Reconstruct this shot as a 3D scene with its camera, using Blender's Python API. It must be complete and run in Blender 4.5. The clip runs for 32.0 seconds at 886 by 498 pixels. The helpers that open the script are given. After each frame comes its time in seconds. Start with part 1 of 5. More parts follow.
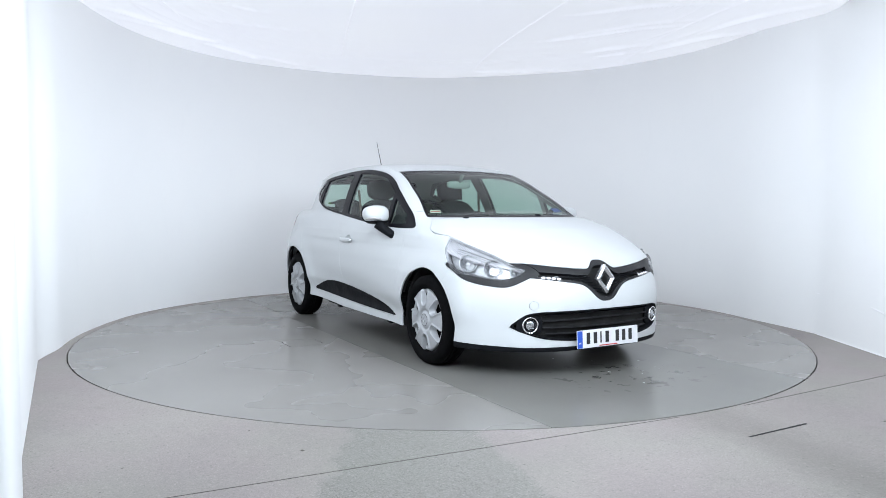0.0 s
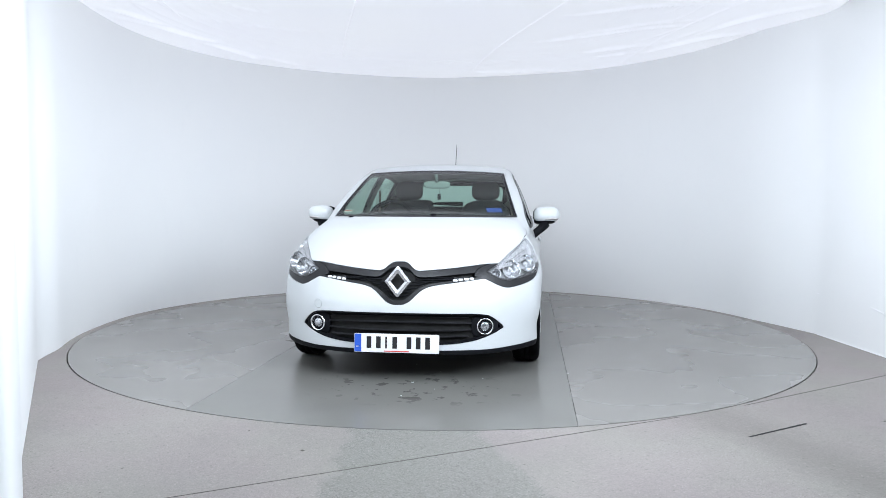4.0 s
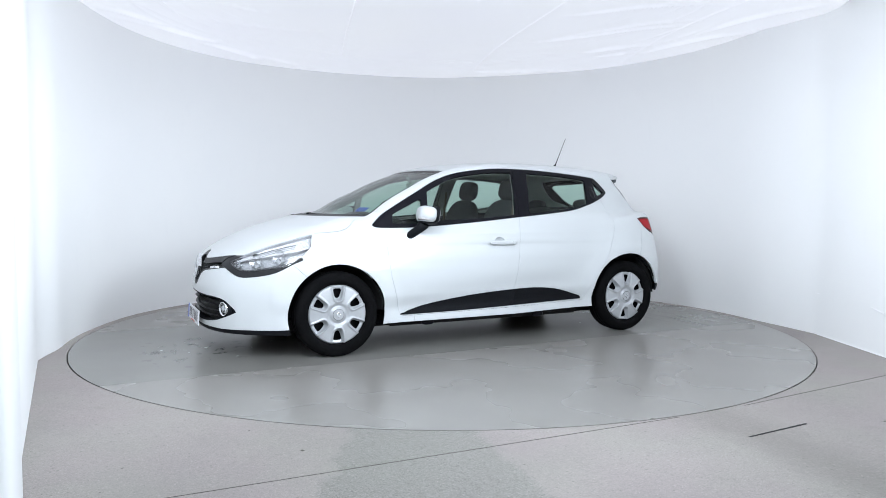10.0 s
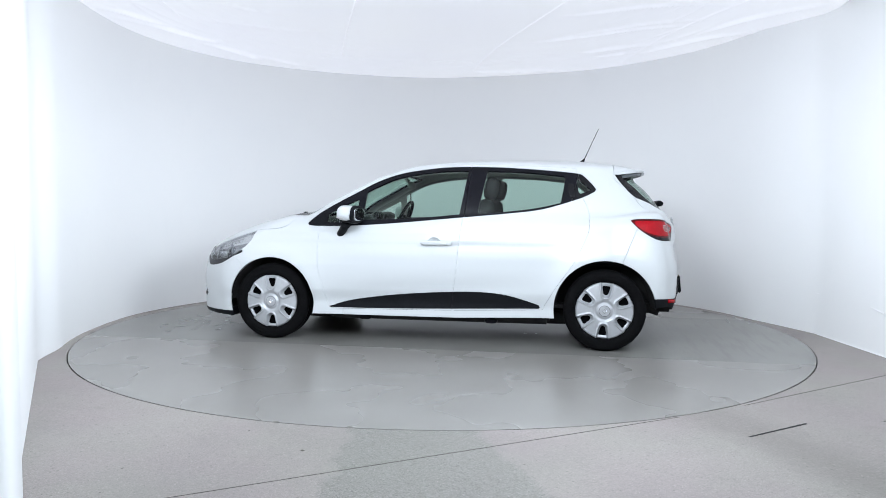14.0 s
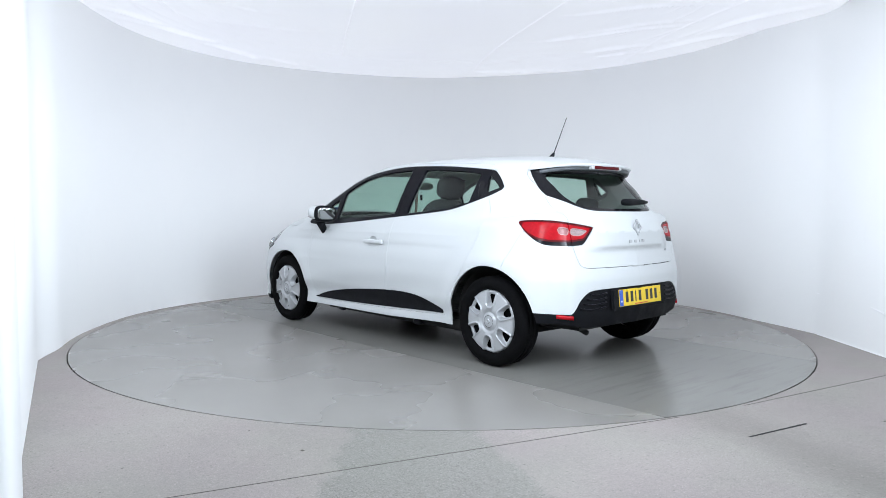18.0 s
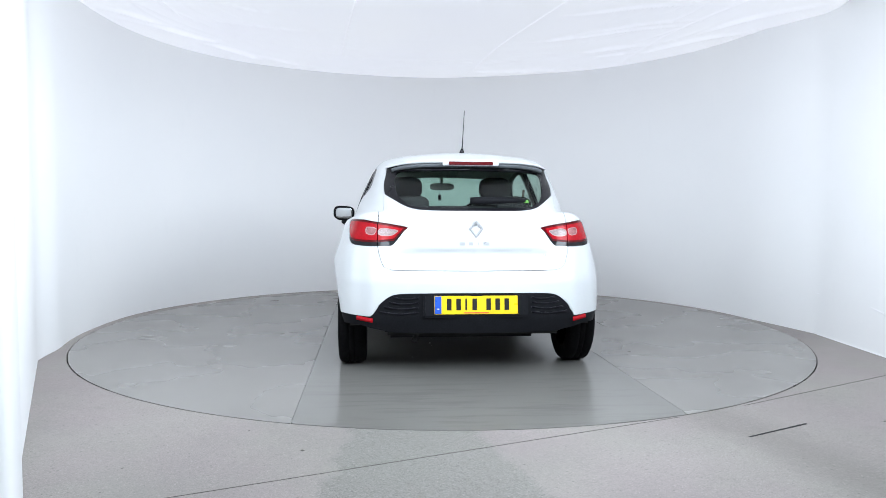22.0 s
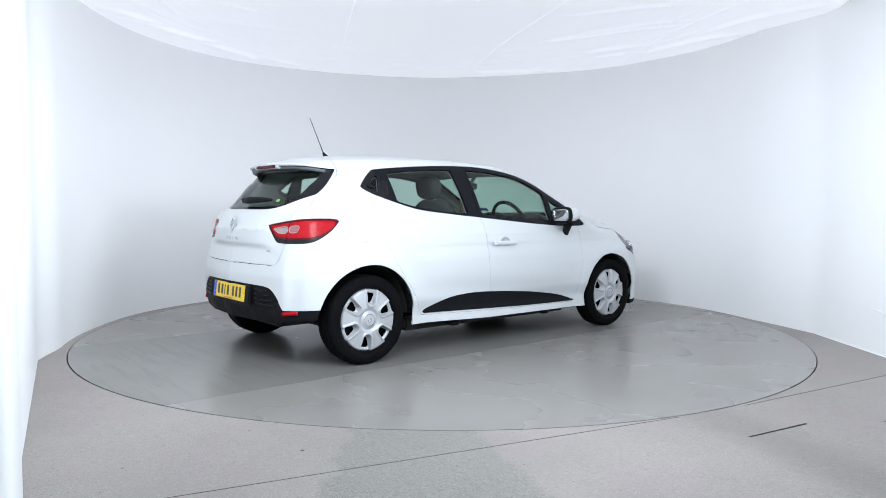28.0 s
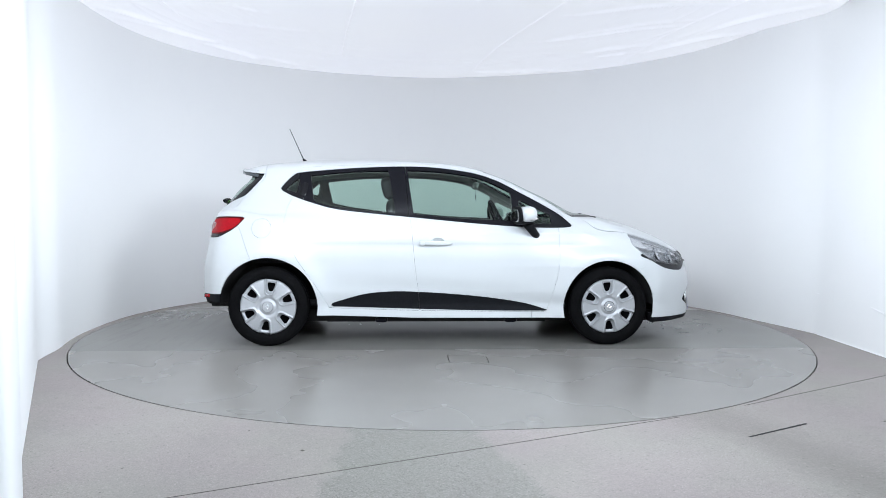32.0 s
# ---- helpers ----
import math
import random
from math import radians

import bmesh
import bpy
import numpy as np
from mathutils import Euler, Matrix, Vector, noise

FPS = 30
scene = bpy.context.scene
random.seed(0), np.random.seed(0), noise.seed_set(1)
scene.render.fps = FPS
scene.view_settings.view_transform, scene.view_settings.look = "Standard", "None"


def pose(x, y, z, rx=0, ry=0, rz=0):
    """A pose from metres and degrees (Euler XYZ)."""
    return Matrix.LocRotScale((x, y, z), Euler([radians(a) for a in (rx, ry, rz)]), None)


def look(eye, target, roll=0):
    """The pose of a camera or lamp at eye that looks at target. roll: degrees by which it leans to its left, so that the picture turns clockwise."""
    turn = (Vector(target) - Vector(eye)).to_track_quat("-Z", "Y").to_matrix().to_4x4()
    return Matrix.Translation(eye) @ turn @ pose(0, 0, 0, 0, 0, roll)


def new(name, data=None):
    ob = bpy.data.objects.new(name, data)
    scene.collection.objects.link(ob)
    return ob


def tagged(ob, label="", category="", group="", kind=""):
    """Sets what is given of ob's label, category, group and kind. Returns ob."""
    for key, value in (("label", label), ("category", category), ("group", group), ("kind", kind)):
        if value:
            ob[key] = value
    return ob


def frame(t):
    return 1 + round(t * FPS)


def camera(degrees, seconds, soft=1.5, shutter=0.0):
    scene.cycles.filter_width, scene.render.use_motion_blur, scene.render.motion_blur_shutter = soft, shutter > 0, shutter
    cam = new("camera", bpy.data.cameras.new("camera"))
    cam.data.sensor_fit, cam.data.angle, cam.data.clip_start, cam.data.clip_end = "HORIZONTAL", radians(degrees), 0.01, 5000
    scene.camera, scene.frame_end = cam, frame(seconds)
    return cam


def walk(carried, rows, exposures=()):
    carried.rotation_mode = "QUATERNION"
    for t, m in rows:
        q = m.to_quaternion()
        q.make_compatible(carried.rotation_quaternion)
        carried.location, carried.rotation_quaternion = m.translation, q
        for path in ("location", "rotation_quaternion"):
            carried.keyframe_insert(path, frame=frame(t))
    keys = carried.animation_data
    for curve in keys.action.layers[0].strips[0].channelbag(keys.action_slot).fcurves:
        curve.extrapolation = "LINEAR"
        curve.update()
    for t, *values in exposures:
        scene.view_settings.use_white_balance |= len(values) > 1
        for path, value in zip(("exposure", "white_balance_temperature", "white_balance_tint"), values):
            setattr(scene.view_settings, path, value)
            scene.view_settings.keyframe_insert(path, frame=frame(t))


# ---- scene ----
# The camera stands still on a stand before the turntable.
cam = camera(63.66, 32.0, soft=0.65)
EYE = (0.0, -6.237, 1.0477)
STAND = look(EYE, (0.0004, -6.237 + 0.99834, 1.0477 - 0.05755), 0.319)
walk(cam, [(0.0, STAND), (32.0, STAND)], exposures=((0.0, 0.0), (32.0, 0.0)))

# ---- light: the white cloth ceiling, with emission in place of lamps above it, glows over the whole booth ----
world = bpy.data.worlds.new("world")
scene.world = world
world.use_nodes = True
world.node_tree.nodes["Background"].inputs[0].default_value = (.75, .85, 1, 1)
world.node_tree.nodes["Background"].inputs[1].default_value = .05
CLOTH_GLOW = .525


def lamp(name, m, sx, sy, power, colour, spread=180):
    light = bpy.data.lights.new(name, "AREA")
    light.shape, light.size, light.size_y, light.energy, light.color = "RECTANGLE", sx, sy, power, colour
    light.spread = radians(spread)
    ob = new(name, light)
    ob.matrix_world = m
    return ob


# three fill lamps added out of view under the ceiling before the booth: two tilted to the walls, one facing down
COOL = (.80, .895, 1)
lamp("added_panel_fill", look((-.7, -3.95, 2.8), (-2.5, .9, .7)), 1.2, .6, 33, COOL, 110)
lamp("added_panel_fill", look((2.3, -3.95, 2.8), (2.7, .9, .7)), 1.2, .6, 22, COOL, 110)
lamp("added_panel_fill", pose(.1, -4.0, 2.93), 2.0, .8, 24, COOL)
# two unseen fill lamps added at the booth's mouth, one on each side, to brighten the walls
lamp("added_wall_fill", look((2.7, -4.6, 2.2), (-2.3, -2.2, .9)), 1.6, .9, 51, COOL, 84)
lamp("added_wall_fill", look((-.9, -4.7, 2.3), (3.1, -2.0, 1.0)), 1.2, .9, 46, COOL, 96)
# one unseen fill lamp added under the front edge of the cloth, aimed up along it
lamp("added_cloth_fill", look((0, -4.5, 2.0), (0, -1.2, 2.95)), 2.4, .3, 32, COOL)


# ---- materials ----
class Mat:
    """A node material: principled shader with helpers for grain, stains and relief."""

    def __init__(self, name, colour, rough=.5, metal=0.0, **extra):
        self.m = bpy.data.materials.new(name)
        self.m.use_nodes = True
        self.t = self.m.node_tree
        self.b = self.t.nodes["Principled BSDF"]
        self.b.inputs["Base Color"].default_value = (*colour, 1)
        self.b.inputs["Roughness"].default_value = rough
        self.b.inputs["Metallic"].default_value = metal
        for key, value in extra.items():
            self.b.inputs[key.replace("_", " ")].default_value = value
        self.co = None

    def node(self, kind, **values):
        n = self.t.nodes.new(kind)
        for key, value in values.items():
            n.inputs[key.replace("_", " ")].default_value = value
        return n

    def link(self, a, b):
        self.t.links.new(a, b)

    def coords(self):
        if self.co is None:
            # lifted a little, so that no flat surface lies on a border between cells of a texture
            lift = self.node("ShaderNodeMapping")
            lift.inputs["Location"].default_value = (0, 0, .0371)
            self.link(self.node("ShaderNodeTexCoord").outputs["Object"], lift.inputs["Vector"])
            self.co = lift.outputs[0]
        return self.co

    def noise(self, scale, detail=4, rough=.55, stretch=None):
        n = self.node("ShaderNodeTexNoise", Scale=scale, Detail=detail, Roughness=rough)
        co = self.coords()
        if stretch:
            mp = self.node("ShaderNodeMapping")
            mp.inputs["Scale"].default_value = stretch
            self.link(co, mp.inputs["Vector"])
            co = mp.outputs[0]
        self.link(co, n.inputs["Vector"])
        return n.outputs["Fac"]

    def ramp(self, fac, *stops):
        r = self.t.nodes.new("ShaderNodeValToRGB")
        e = r.color_ramp.elements
        while len(e) < len(stops):
            e.new(.5)
        for el, (pos, c) in zip(e, stops):
            el.position = pos
            el.color = (*c, 1) if isinstance(c, tuple) else (c, c, c, 1)
        self.link(fac, r.inputs[0])
        return r.outputs[0]

    def mix(self, fac, a, b, mode="MIX"):
        n = self.t.nodes.new("ShaderNodeMix")
        n.data_type, n.blend_type = "RGBA", mode
        for socket, v in ((n.inputs[0], fac), (n.inputs[6], a), (n.inputs[7], b)):
            if isinstance(v, bpy.types.NodeSocket):
                self.link(v, socket)
            elif isinstance(v, tuple):
                socket.default_value = (*v, 1)
            else:
                socket.default_value = v if socket == n.inputs[0] else (v, v, v, 1)
        return n.outputs[2]

    def colour(self, out):
        self.link(out, self.b.inputs["Base Color"])
        return self

    def rough(self, out):
        self.link(out, self.b.inputs["Roughness"])
        return self

    def bump(self, fac, strength=.2, distance=.002):
        n = self.node("ShaderNodeBump", Strength=strength, Distance=distance)
        self.link(fac, n.inputs["Height"])
        self.link(n.outputs[0], self.b.inputs["Normal"])
        return self


def plain(name, colour, rough=.5, metal=0.0, grain=.08, scale=60, bump=0.0, **extra):
    """A material of one paint or plastic with a faint unevenness of tone and gloss."""
    k = Mat(name, colour, rough, metal, **extra)
    lo = tuple(c * (1 - grain) for c in colour)
    hi = tuple(min(1, c * (1 + grain)) for c in colour)
    k.colour(k.ramp(k.noise(scale), (.3, lo), (.7, hi)))
    k.rough(k.ramp(k.noise(scale * .13), (.3, max(.02, rough * .85)), (.7, min(1, rough * 1.15))))
    if bump:
        k.bump(k.noise(scale * 6), bump, .001)
    return k.m


def wall_paint():
    k = Mat("white_wall_paint", (.7, .7, .7), .55)
    tone = k.ramp(k.noise(.9, 3), (.3, (.86, .865, .865)), (.7, (.88, .88, .875)))
    scuff = k.ramp(k.noise(7, 6, .7, (1, 1, .25)), (.60, 0.0), (.75, 1.0))
    k.colour(k.mix(k.mix(1, scuff, .12, "MULTIPLY"), tone, (.76, .76, .76)))
    k.bump(k.noise(3, 5), .15, .01)
    return k.m


def sums(k):
    """A short way to write arithmetic on node values."""
    def op(kind, a, b=0.0):
        n = k.t.nodes.new("ShaderNodeMath")
        n.operation = kind
        for i, v in enumerate((a, b)):
            if isinstance(v, bpy.types.NodeSocket):
                k.link(v, n.inputs[i])
            else:
                n.inputs[i].default_value = v
        return n.outputs[0]
    return op


def grains(k, scale):
    """A random tone for each grain of grit in a floor, 0 to 1."""
    n = k.node("ShaderNodeTexVoronoi", Scale=scale)
    k.link(k.coords(), n.inputs["Vector"])
    xyz = k.node("ShaderNodeSeparateXYZ")
    k.link(n.outputs["Color"], xyz.inputs[0])
    return xyz.outputs[0]


def floor_paint(name, base, gloss):
    """Gritty painted concrete: coloured grains, worn patches, smudges, and two rubbed wheel tracks."""
    k = Mat(name, base, gloss, Specular_IOR_Level=.25)
    op = sums(k)
    d = lambda f, r=1.0, b=1.0: (base[0] * f * r, base[1] * f, base[2] * f * b)
    xyz = k.node("ShaderNodeSeparateXYZ")
    k.link(k.coords(), xyz.inputs[0])
    x, y = xyz.outputs[0], xyz.outputs[1]
    ragged = op("MULTIPLY", op("SUBTRACT", k.noise(3.4, 8, .7), .5), .30)
    # the way in: from the turntable towards the room, wider further out
    out = op("SUBTRACT", -3.0, y)
    mid = op("SUBTRACT", op("SUBTRACT", x, -.13), op("MULTIPLY", out, .16))
    way_in = op("ADD", op("SUBTRACT", op("ABSOLUTE", mid), op("MULTIPLY", out, .17)), ragged)
    rub_a = k.ramp(op("MULTIPLY", way_in, 1.0), (.285, 1.0), (.335, 0.0))
    # the second track, fainter, past the slot
    side_mid = op("SUBTRACT", op("SUBTRACT", x, 1.57), op("MULTIPLY", op("SUBTRACT", -3.2, y), .35))
    rub_b = k.ramp(op("ADD", op("ABSOLUTE", side_mid), op("MULTIPLY", ragged, 1.3)), (.06, 1.0), (.30, 0.0))
    tone = k.ramp(k.noise(.8, 7, .6), (.34, d(.90, .99)), (.5, d(1.0)), (.66, d(1.06)))
    cast = k.ramp(k.noise(1.7, 4, .5), (.35, (1.02, .99, 1.015)), (.65, (.985, 1.01, .985)))
    tone = k.mix(1, tone, cast, "MULTIPLY")
    smudge = k.ramp(k.noise(4.5, 10, .75, (.7, 1.4, 1)), (.585, 0.0), (.70, 1.0))
    tone = k.mix(k.mix(1, smudge, .38, "MULTIPLY"), tone, d(.74, .97, .95))
    tone = k.mix(k.mix(1, rub_b, .55, "MULTIPLY"), tone, d(.74, .97, .96))
    tone = k.mix(k.mix(1, rub_a, .70, "MULTIPLY"), tone, d(.80, .92, .97))
    fine = k.ramp(grains(k, 260), (.0, .60), (.25, .91), (.75, 1.06), (1.0, 1.36))
    tone = k.mix(k.mix(1, k.mix(1, rub_a, .45, "MULTIPLY"), .50, "ADD"), tone, k.mix(1, tone, fine, "MULTIPLY"))
    chips = k.ramp(grains(k, 210), (.984, 0.0), (.990, 1.0))
    tone = k.mix(k.mix(1, chips, .45, "MULTIPLY"), tone, d(1.6))
    pits = k.ramp(grains(k, 150), (.004, 1.0), (.007, 0.0))
    k.colour(k.mix(k.mix(1, pits, .6, "MULTIPLY"), tone, d(.45)))
    k.rough(k.ramp(k.noise(1.2, 3, .5), (.3, gloss * .9), (.7, min(1, gloss * 1.12))))
    k.bump(grains(k, 260), .12, .0015)
    return k


def deck_paint(name, base, gloss, strip=False):
    """Smooth floor paint with wiped smears."""
    k = Mat(name, base, gloss, Specular_IOR_Level=.36)
    op = sums(k)
    d = lambda f, r=1.0, b=1.0: (base[0] * f * r, base[1] * f, base[2] * f * b)
    xyz = k.node("ShaderNodeSeparateXYZ")
    k.link(k.coords(), xyz.inputs[0])
    x = xyz.outputs[0]
    tone = k.ramp(k.noise(.9, 4, .5), (.25, d(.88)), (.75, d(1.10, .99)))
    wipe = k.ramp(k.noise(1.6, 3, .5, (.5, 1.7, 1)), (.30, 0.0), (.80, 1.0))
    tone = k.mix(k.mix(1, wipe, .30, "MULTIPLY"), tone, d(.86, 1.0, .97))
    if strip:
        # cross marks that tyres left on the end behind the car
        marks = k.ramp(k.noise(1.0, 7, .62, (15, 1.6, 1)), (.50, 0.0), (.64, 1.0))
        rear = k.ramp(op("ADD", x, 2.2), (.0, 1.0), (.9, 0.0))
        tone = k.mix(k.mix(1, k.mix(1, marks, rear, "MULTIPLY"), .42, "MULTIPLY"), tone, d(.70))
    fine = k.ramp(k.noise(140, 2, .5), (.3, .985), (.7, 1.015))
    k.colour(k.mix(1, tone, fine, "MULTIPLY"))
    k.rough(k.ramp(k.noise(1.1, 3, .5), (.35, gloss * .93), (.65, gloss * 1.1)))
    return k


def spotted(k, base, at, reach, amount):
    """Dark drip marks on a floor paint, in one place."""
    old = k.b.inputs["Base Color"].links[0].from_socket
    d = k.node("ShaderNodeVectorMath")
    d.operation = "DISTANCE"
    mp = k.node("ShaderNodeMapping")
    mp.inputs["Scale"].default_value = (1, .6, 1)
    k.link(k.coords(), mp.inputs["Vector"])
    k.link(mp.outputs[0], d.inputs[0])
    d.inputs[1].default_value = (at[0], at[1] * .6, 0)
    near = k.ramp(d.outputs["Value"], (reach * .5, 1.0), (reach, 0.0))
    drop = k.ramp(k.noise(13, 3, .5), (.60, 0.0), (.64, 1.0))
    k.colour(k.mix(k.mix(1, k.mix(1, near, drop, "MULTIPLY"), amount, "MULTIPLY"), old, tuple(c * .35 for c in base)))
    return k


def cloth():
    k = Mat("glowing_white_cloth", (.60, .595, .63), .8)
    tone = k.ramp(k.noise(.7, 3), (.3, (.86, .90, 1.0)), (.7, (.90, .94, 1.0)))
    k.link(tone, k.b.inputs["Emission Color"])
    # the cloth's own emission stands in for lamps above it
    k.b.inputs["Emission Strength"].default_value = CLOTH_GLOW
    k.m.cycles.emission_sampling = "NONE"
    return k.m


WALL, CLOTH = wall_paint(), cloth()
TRIMWHITE = plain("bright_white_gloss_paint", (.93, .93, .94), .35, grain=.02, scale=30)
FLOOR = floor_paint("grey_speckled_floor_paint", (.298, .271, .256), .6).m
DISC = deck_paint("smooth_grey_deck_paint", (.254, .241, .226), .27).m
# track base darker than the deck, partly to paint in the car's shade
STRIP = spotted(deck_paint("worn_shaded_track_paint", (.206, .200, .186), .23, True), (.206, .200, .186), (2.12, .12), .45, .7).m
DARK = plain("dark_void", (.012, .012, .012), .9)
GROOVE = plain("dark_joint_filler", (.125, .112, .10), .8)

# ---- the car's body as one smooth solid: x forward, y to its left, z up, origin between the axles on the ground ----
def curve(*pts):
    """A smooth monotone curve through (a, b) pairs, as a function of arrays; flat beyond its ends."""
    px, py = np.array(pts, float).T
    order = np.argsort(px)
    px, py = px[order], py[order]
    h, d = np.diff(px), np.diff(py) / np.diff(px)
    m = np.zeros_like(py)
    same = d[:-1] * d[1:] > 0
    w1, w2 = 2 * h[1:] + h[:-1], h[1:] + 2 * h[:-1]
    m[1:-1][same] = ((w1 + w2)[same]) / (w1[same] / d[:-1][same] + w2[same] / d[1:][same])
    m[0], m[-1] = d[0], d[-1]

    def f(x):
        x = np.clip(x, px[0], px[-1])
        i = np.clip(np.searchsorted(px, x) - 1, 0, len(h) - 1)
        t = (x - px[i]) / h[i]
        return (py[i] * (1 + 2 * t) * (1 - t) ** 2 + h[i] * m[i] * t * (1 - t) ** 2
                + py[i + 1] * t * t * (3 - 2 * t) + h[i] * m[i + 1] * t * t * (t - 1))
    return f


def smax(a, b, r):
    return np.maximum(a, b) + np.maximum(r - np.abs(a - b), 0) ** 2 / (4 * r)


def smin(a, b, r):
    return -smax(-a, -b, r)


HUB, AXLE, ARCH = 0.305, 1.2945, 0.362
hood_z = curve((2.3, 0.5), (2.16, 0.62), (2.07, 0.728), (1.95, 0.801), (1.7, 0.89), (1.45, 0.961), (1.21, 1.01), (1, 0.998), (0.5, 0.971), (-1.2, 0.986), (-1.5, 1.019), (-1.9, 1.036))
nose_x = curve((0.1, 2.049), (0.2, 2.116), (0.3, 2.12), (0.45, 2.125), (0.6, 2.096), (0.7, 2.045), (0.78, 1.935), (0.9, 1.71))
tail_x = curve((0.1, -1.8), (0.25, -1.865), (0.4, -1.905), (0.58, -1.903), (0.66, -1.888), (0.72, -1.875), (0.80, -1.856), (0.92, -1.824), (1.04, -1.783), (1.12, -1.721))
nose_plan = curve((0, 0), (.15, .005), (.27, .016), (.48, .074), (.6, .15), (.7, .25), (.78, .35), (.83, .417), (.87, .63), (.9, 1.0))
tail_plan = curve((0, 0), (.3, .025), (.5, .058), (.62, .082), (.7, .132), (.77, .18), (.83, .253), (.87, .403), (.9, .7))
side_w = curve((0.12, 0.8), (0.22, 0.822), (0.3, 0.82), (0.42, 0.85), (0.55, 0.853), (0.66, 0.852), (0.78, 0.835), (0.9, 0.8), (1, 0.775), (1.1, 0.7))
side_taper = curve((2.1, -.06), (1.6, -.009), (1.2, -.006), (1.0, 0), (.5, .004), (-.8, -.014), (-1.3, -.002), (-1.6, -.021), (-1.9, -.06))
belt_taper = curve((1.6, -.07), (1.0, -.026), (.5, -.008), (0, .005), (-.6, -.011), (-1.0, -.024), (-1.25, -.066), (-1.5, -.145), (-1.7, -.235))
shoulder_taper = curve((1.6, -.046), (1.0, -.058), (.5, -.006), (0, .004), (-.8, .004), (-1.3, .03), (-1.6, -.025), (-1.9, -.06))
roof_z = curve((1.9, 0.55), (1.6, 0.768), (1.21, 0.978), (0.96, 1.119), (0.77, 1.207), (0.62, 1.276), (0.473, 1.331), (0.325, 1.376), (0.15, 1.411), (-0.166, 1.436), (-0.6, 1.451), (-1, 1.441), (-1.4, 1.406), (-1.65, 1.352), (-1.8, 1.348))
roof_fall = curve((1.2, 0), (.4, .018), (0, .027), (-1.0, .056), (-1.6, .055))
glass_bow = curve((-0.6, -0), (-0.1, 0.05), (0.3, 0.093), (0.7, 0.141), (1.2, 0.198))
cabin_w = curve((.85, .815), (.93, .786), (1.05, .75), (1.2, .69), (1.36, .607), (1.44, .559))
tailglass_x = curve((0.9, -1.879), (1.04, -1.774), (1.19, -1.651), (1.3, -1.551), (1.325, -1.555), (1.345, -1.634), (1.42, -1.65))
tailglass_plan = curve((0, 0.006), (0.3, 0.033), (0.45, 0.084), (0.55, 0.175), (0.65, 0.31), (0.75, 0.5))


def body_field(p):
    x, y, z = p[:, 0], np.abs(p[:, 1]), p[:, 2]
    top = (z - hood_z(x + .06 * (y / .6) ** 2) + .03 * (y / .6) ** 2 * np.clip((x - .6) * 2, 0, 1)) * .9
    front = (x - nose_x(z) + nose_plan(y)) * .8
    back = (tail_x(z) + tail_plan(y) - x) * .85
    arch_f, arch_r = np.hypot(x - AXLE, z - HUB), np.hypot(x + AXLE, z - HUB)
    flare = .016 * np.exp(-((arch_f - .37) / .085) ** 2) + .030 * np.exp(-((arch_r - .37) / .10) ** 2)
    scoop = .022 * np.exp(-((z - .40 - .06 * np.clip(-x, -1, 1)) / .10) ** 2) * np.exp(-(x / .75) ** 4)
    side = y - side_w(z) - side_taper(x) - flare + scoop - shoulder_taper(x) * np.clip((z - .6) / .35, 0, 1.2)
    low = smax(smax(top, side, .09), smax(front, back, .05), .07)
    low = smax(low, .165 - z, .02)
    xb = x + glass_bow(x) * (y / .7) ** 2
    roof = (z - roof_z(xb) + roof_fall(x) * (y / .55) ** 2) * .85
    rear = (tailglass_x(z) + tailglass_plan(y) - x) * .7
    flank = (y - cabin_w(z) - belt_taper(x)) * .92
    cabin = smax(smax(roof, flank, .055), rear, .03)
    cabin = smax(cabin, .8 - z, .02)
    return smin(low, cabin, .045)


def body_normal(p, e=1e-3):
    g = np.stack([body_field(p + np.eye(3)[k] * e) - body_field(p - np.eye(3)[k] * e) for k in range(3)], 1)
    return g / (2 * e)


def settle(p, steps=4):
    """Moves points onto the body's skin."""
    for _ in range(steps):
        g = body_normal(p)
        p = p - g * (body_field(p) / np.maximum((g * g).sum(1), .05))[:, None]
    return p


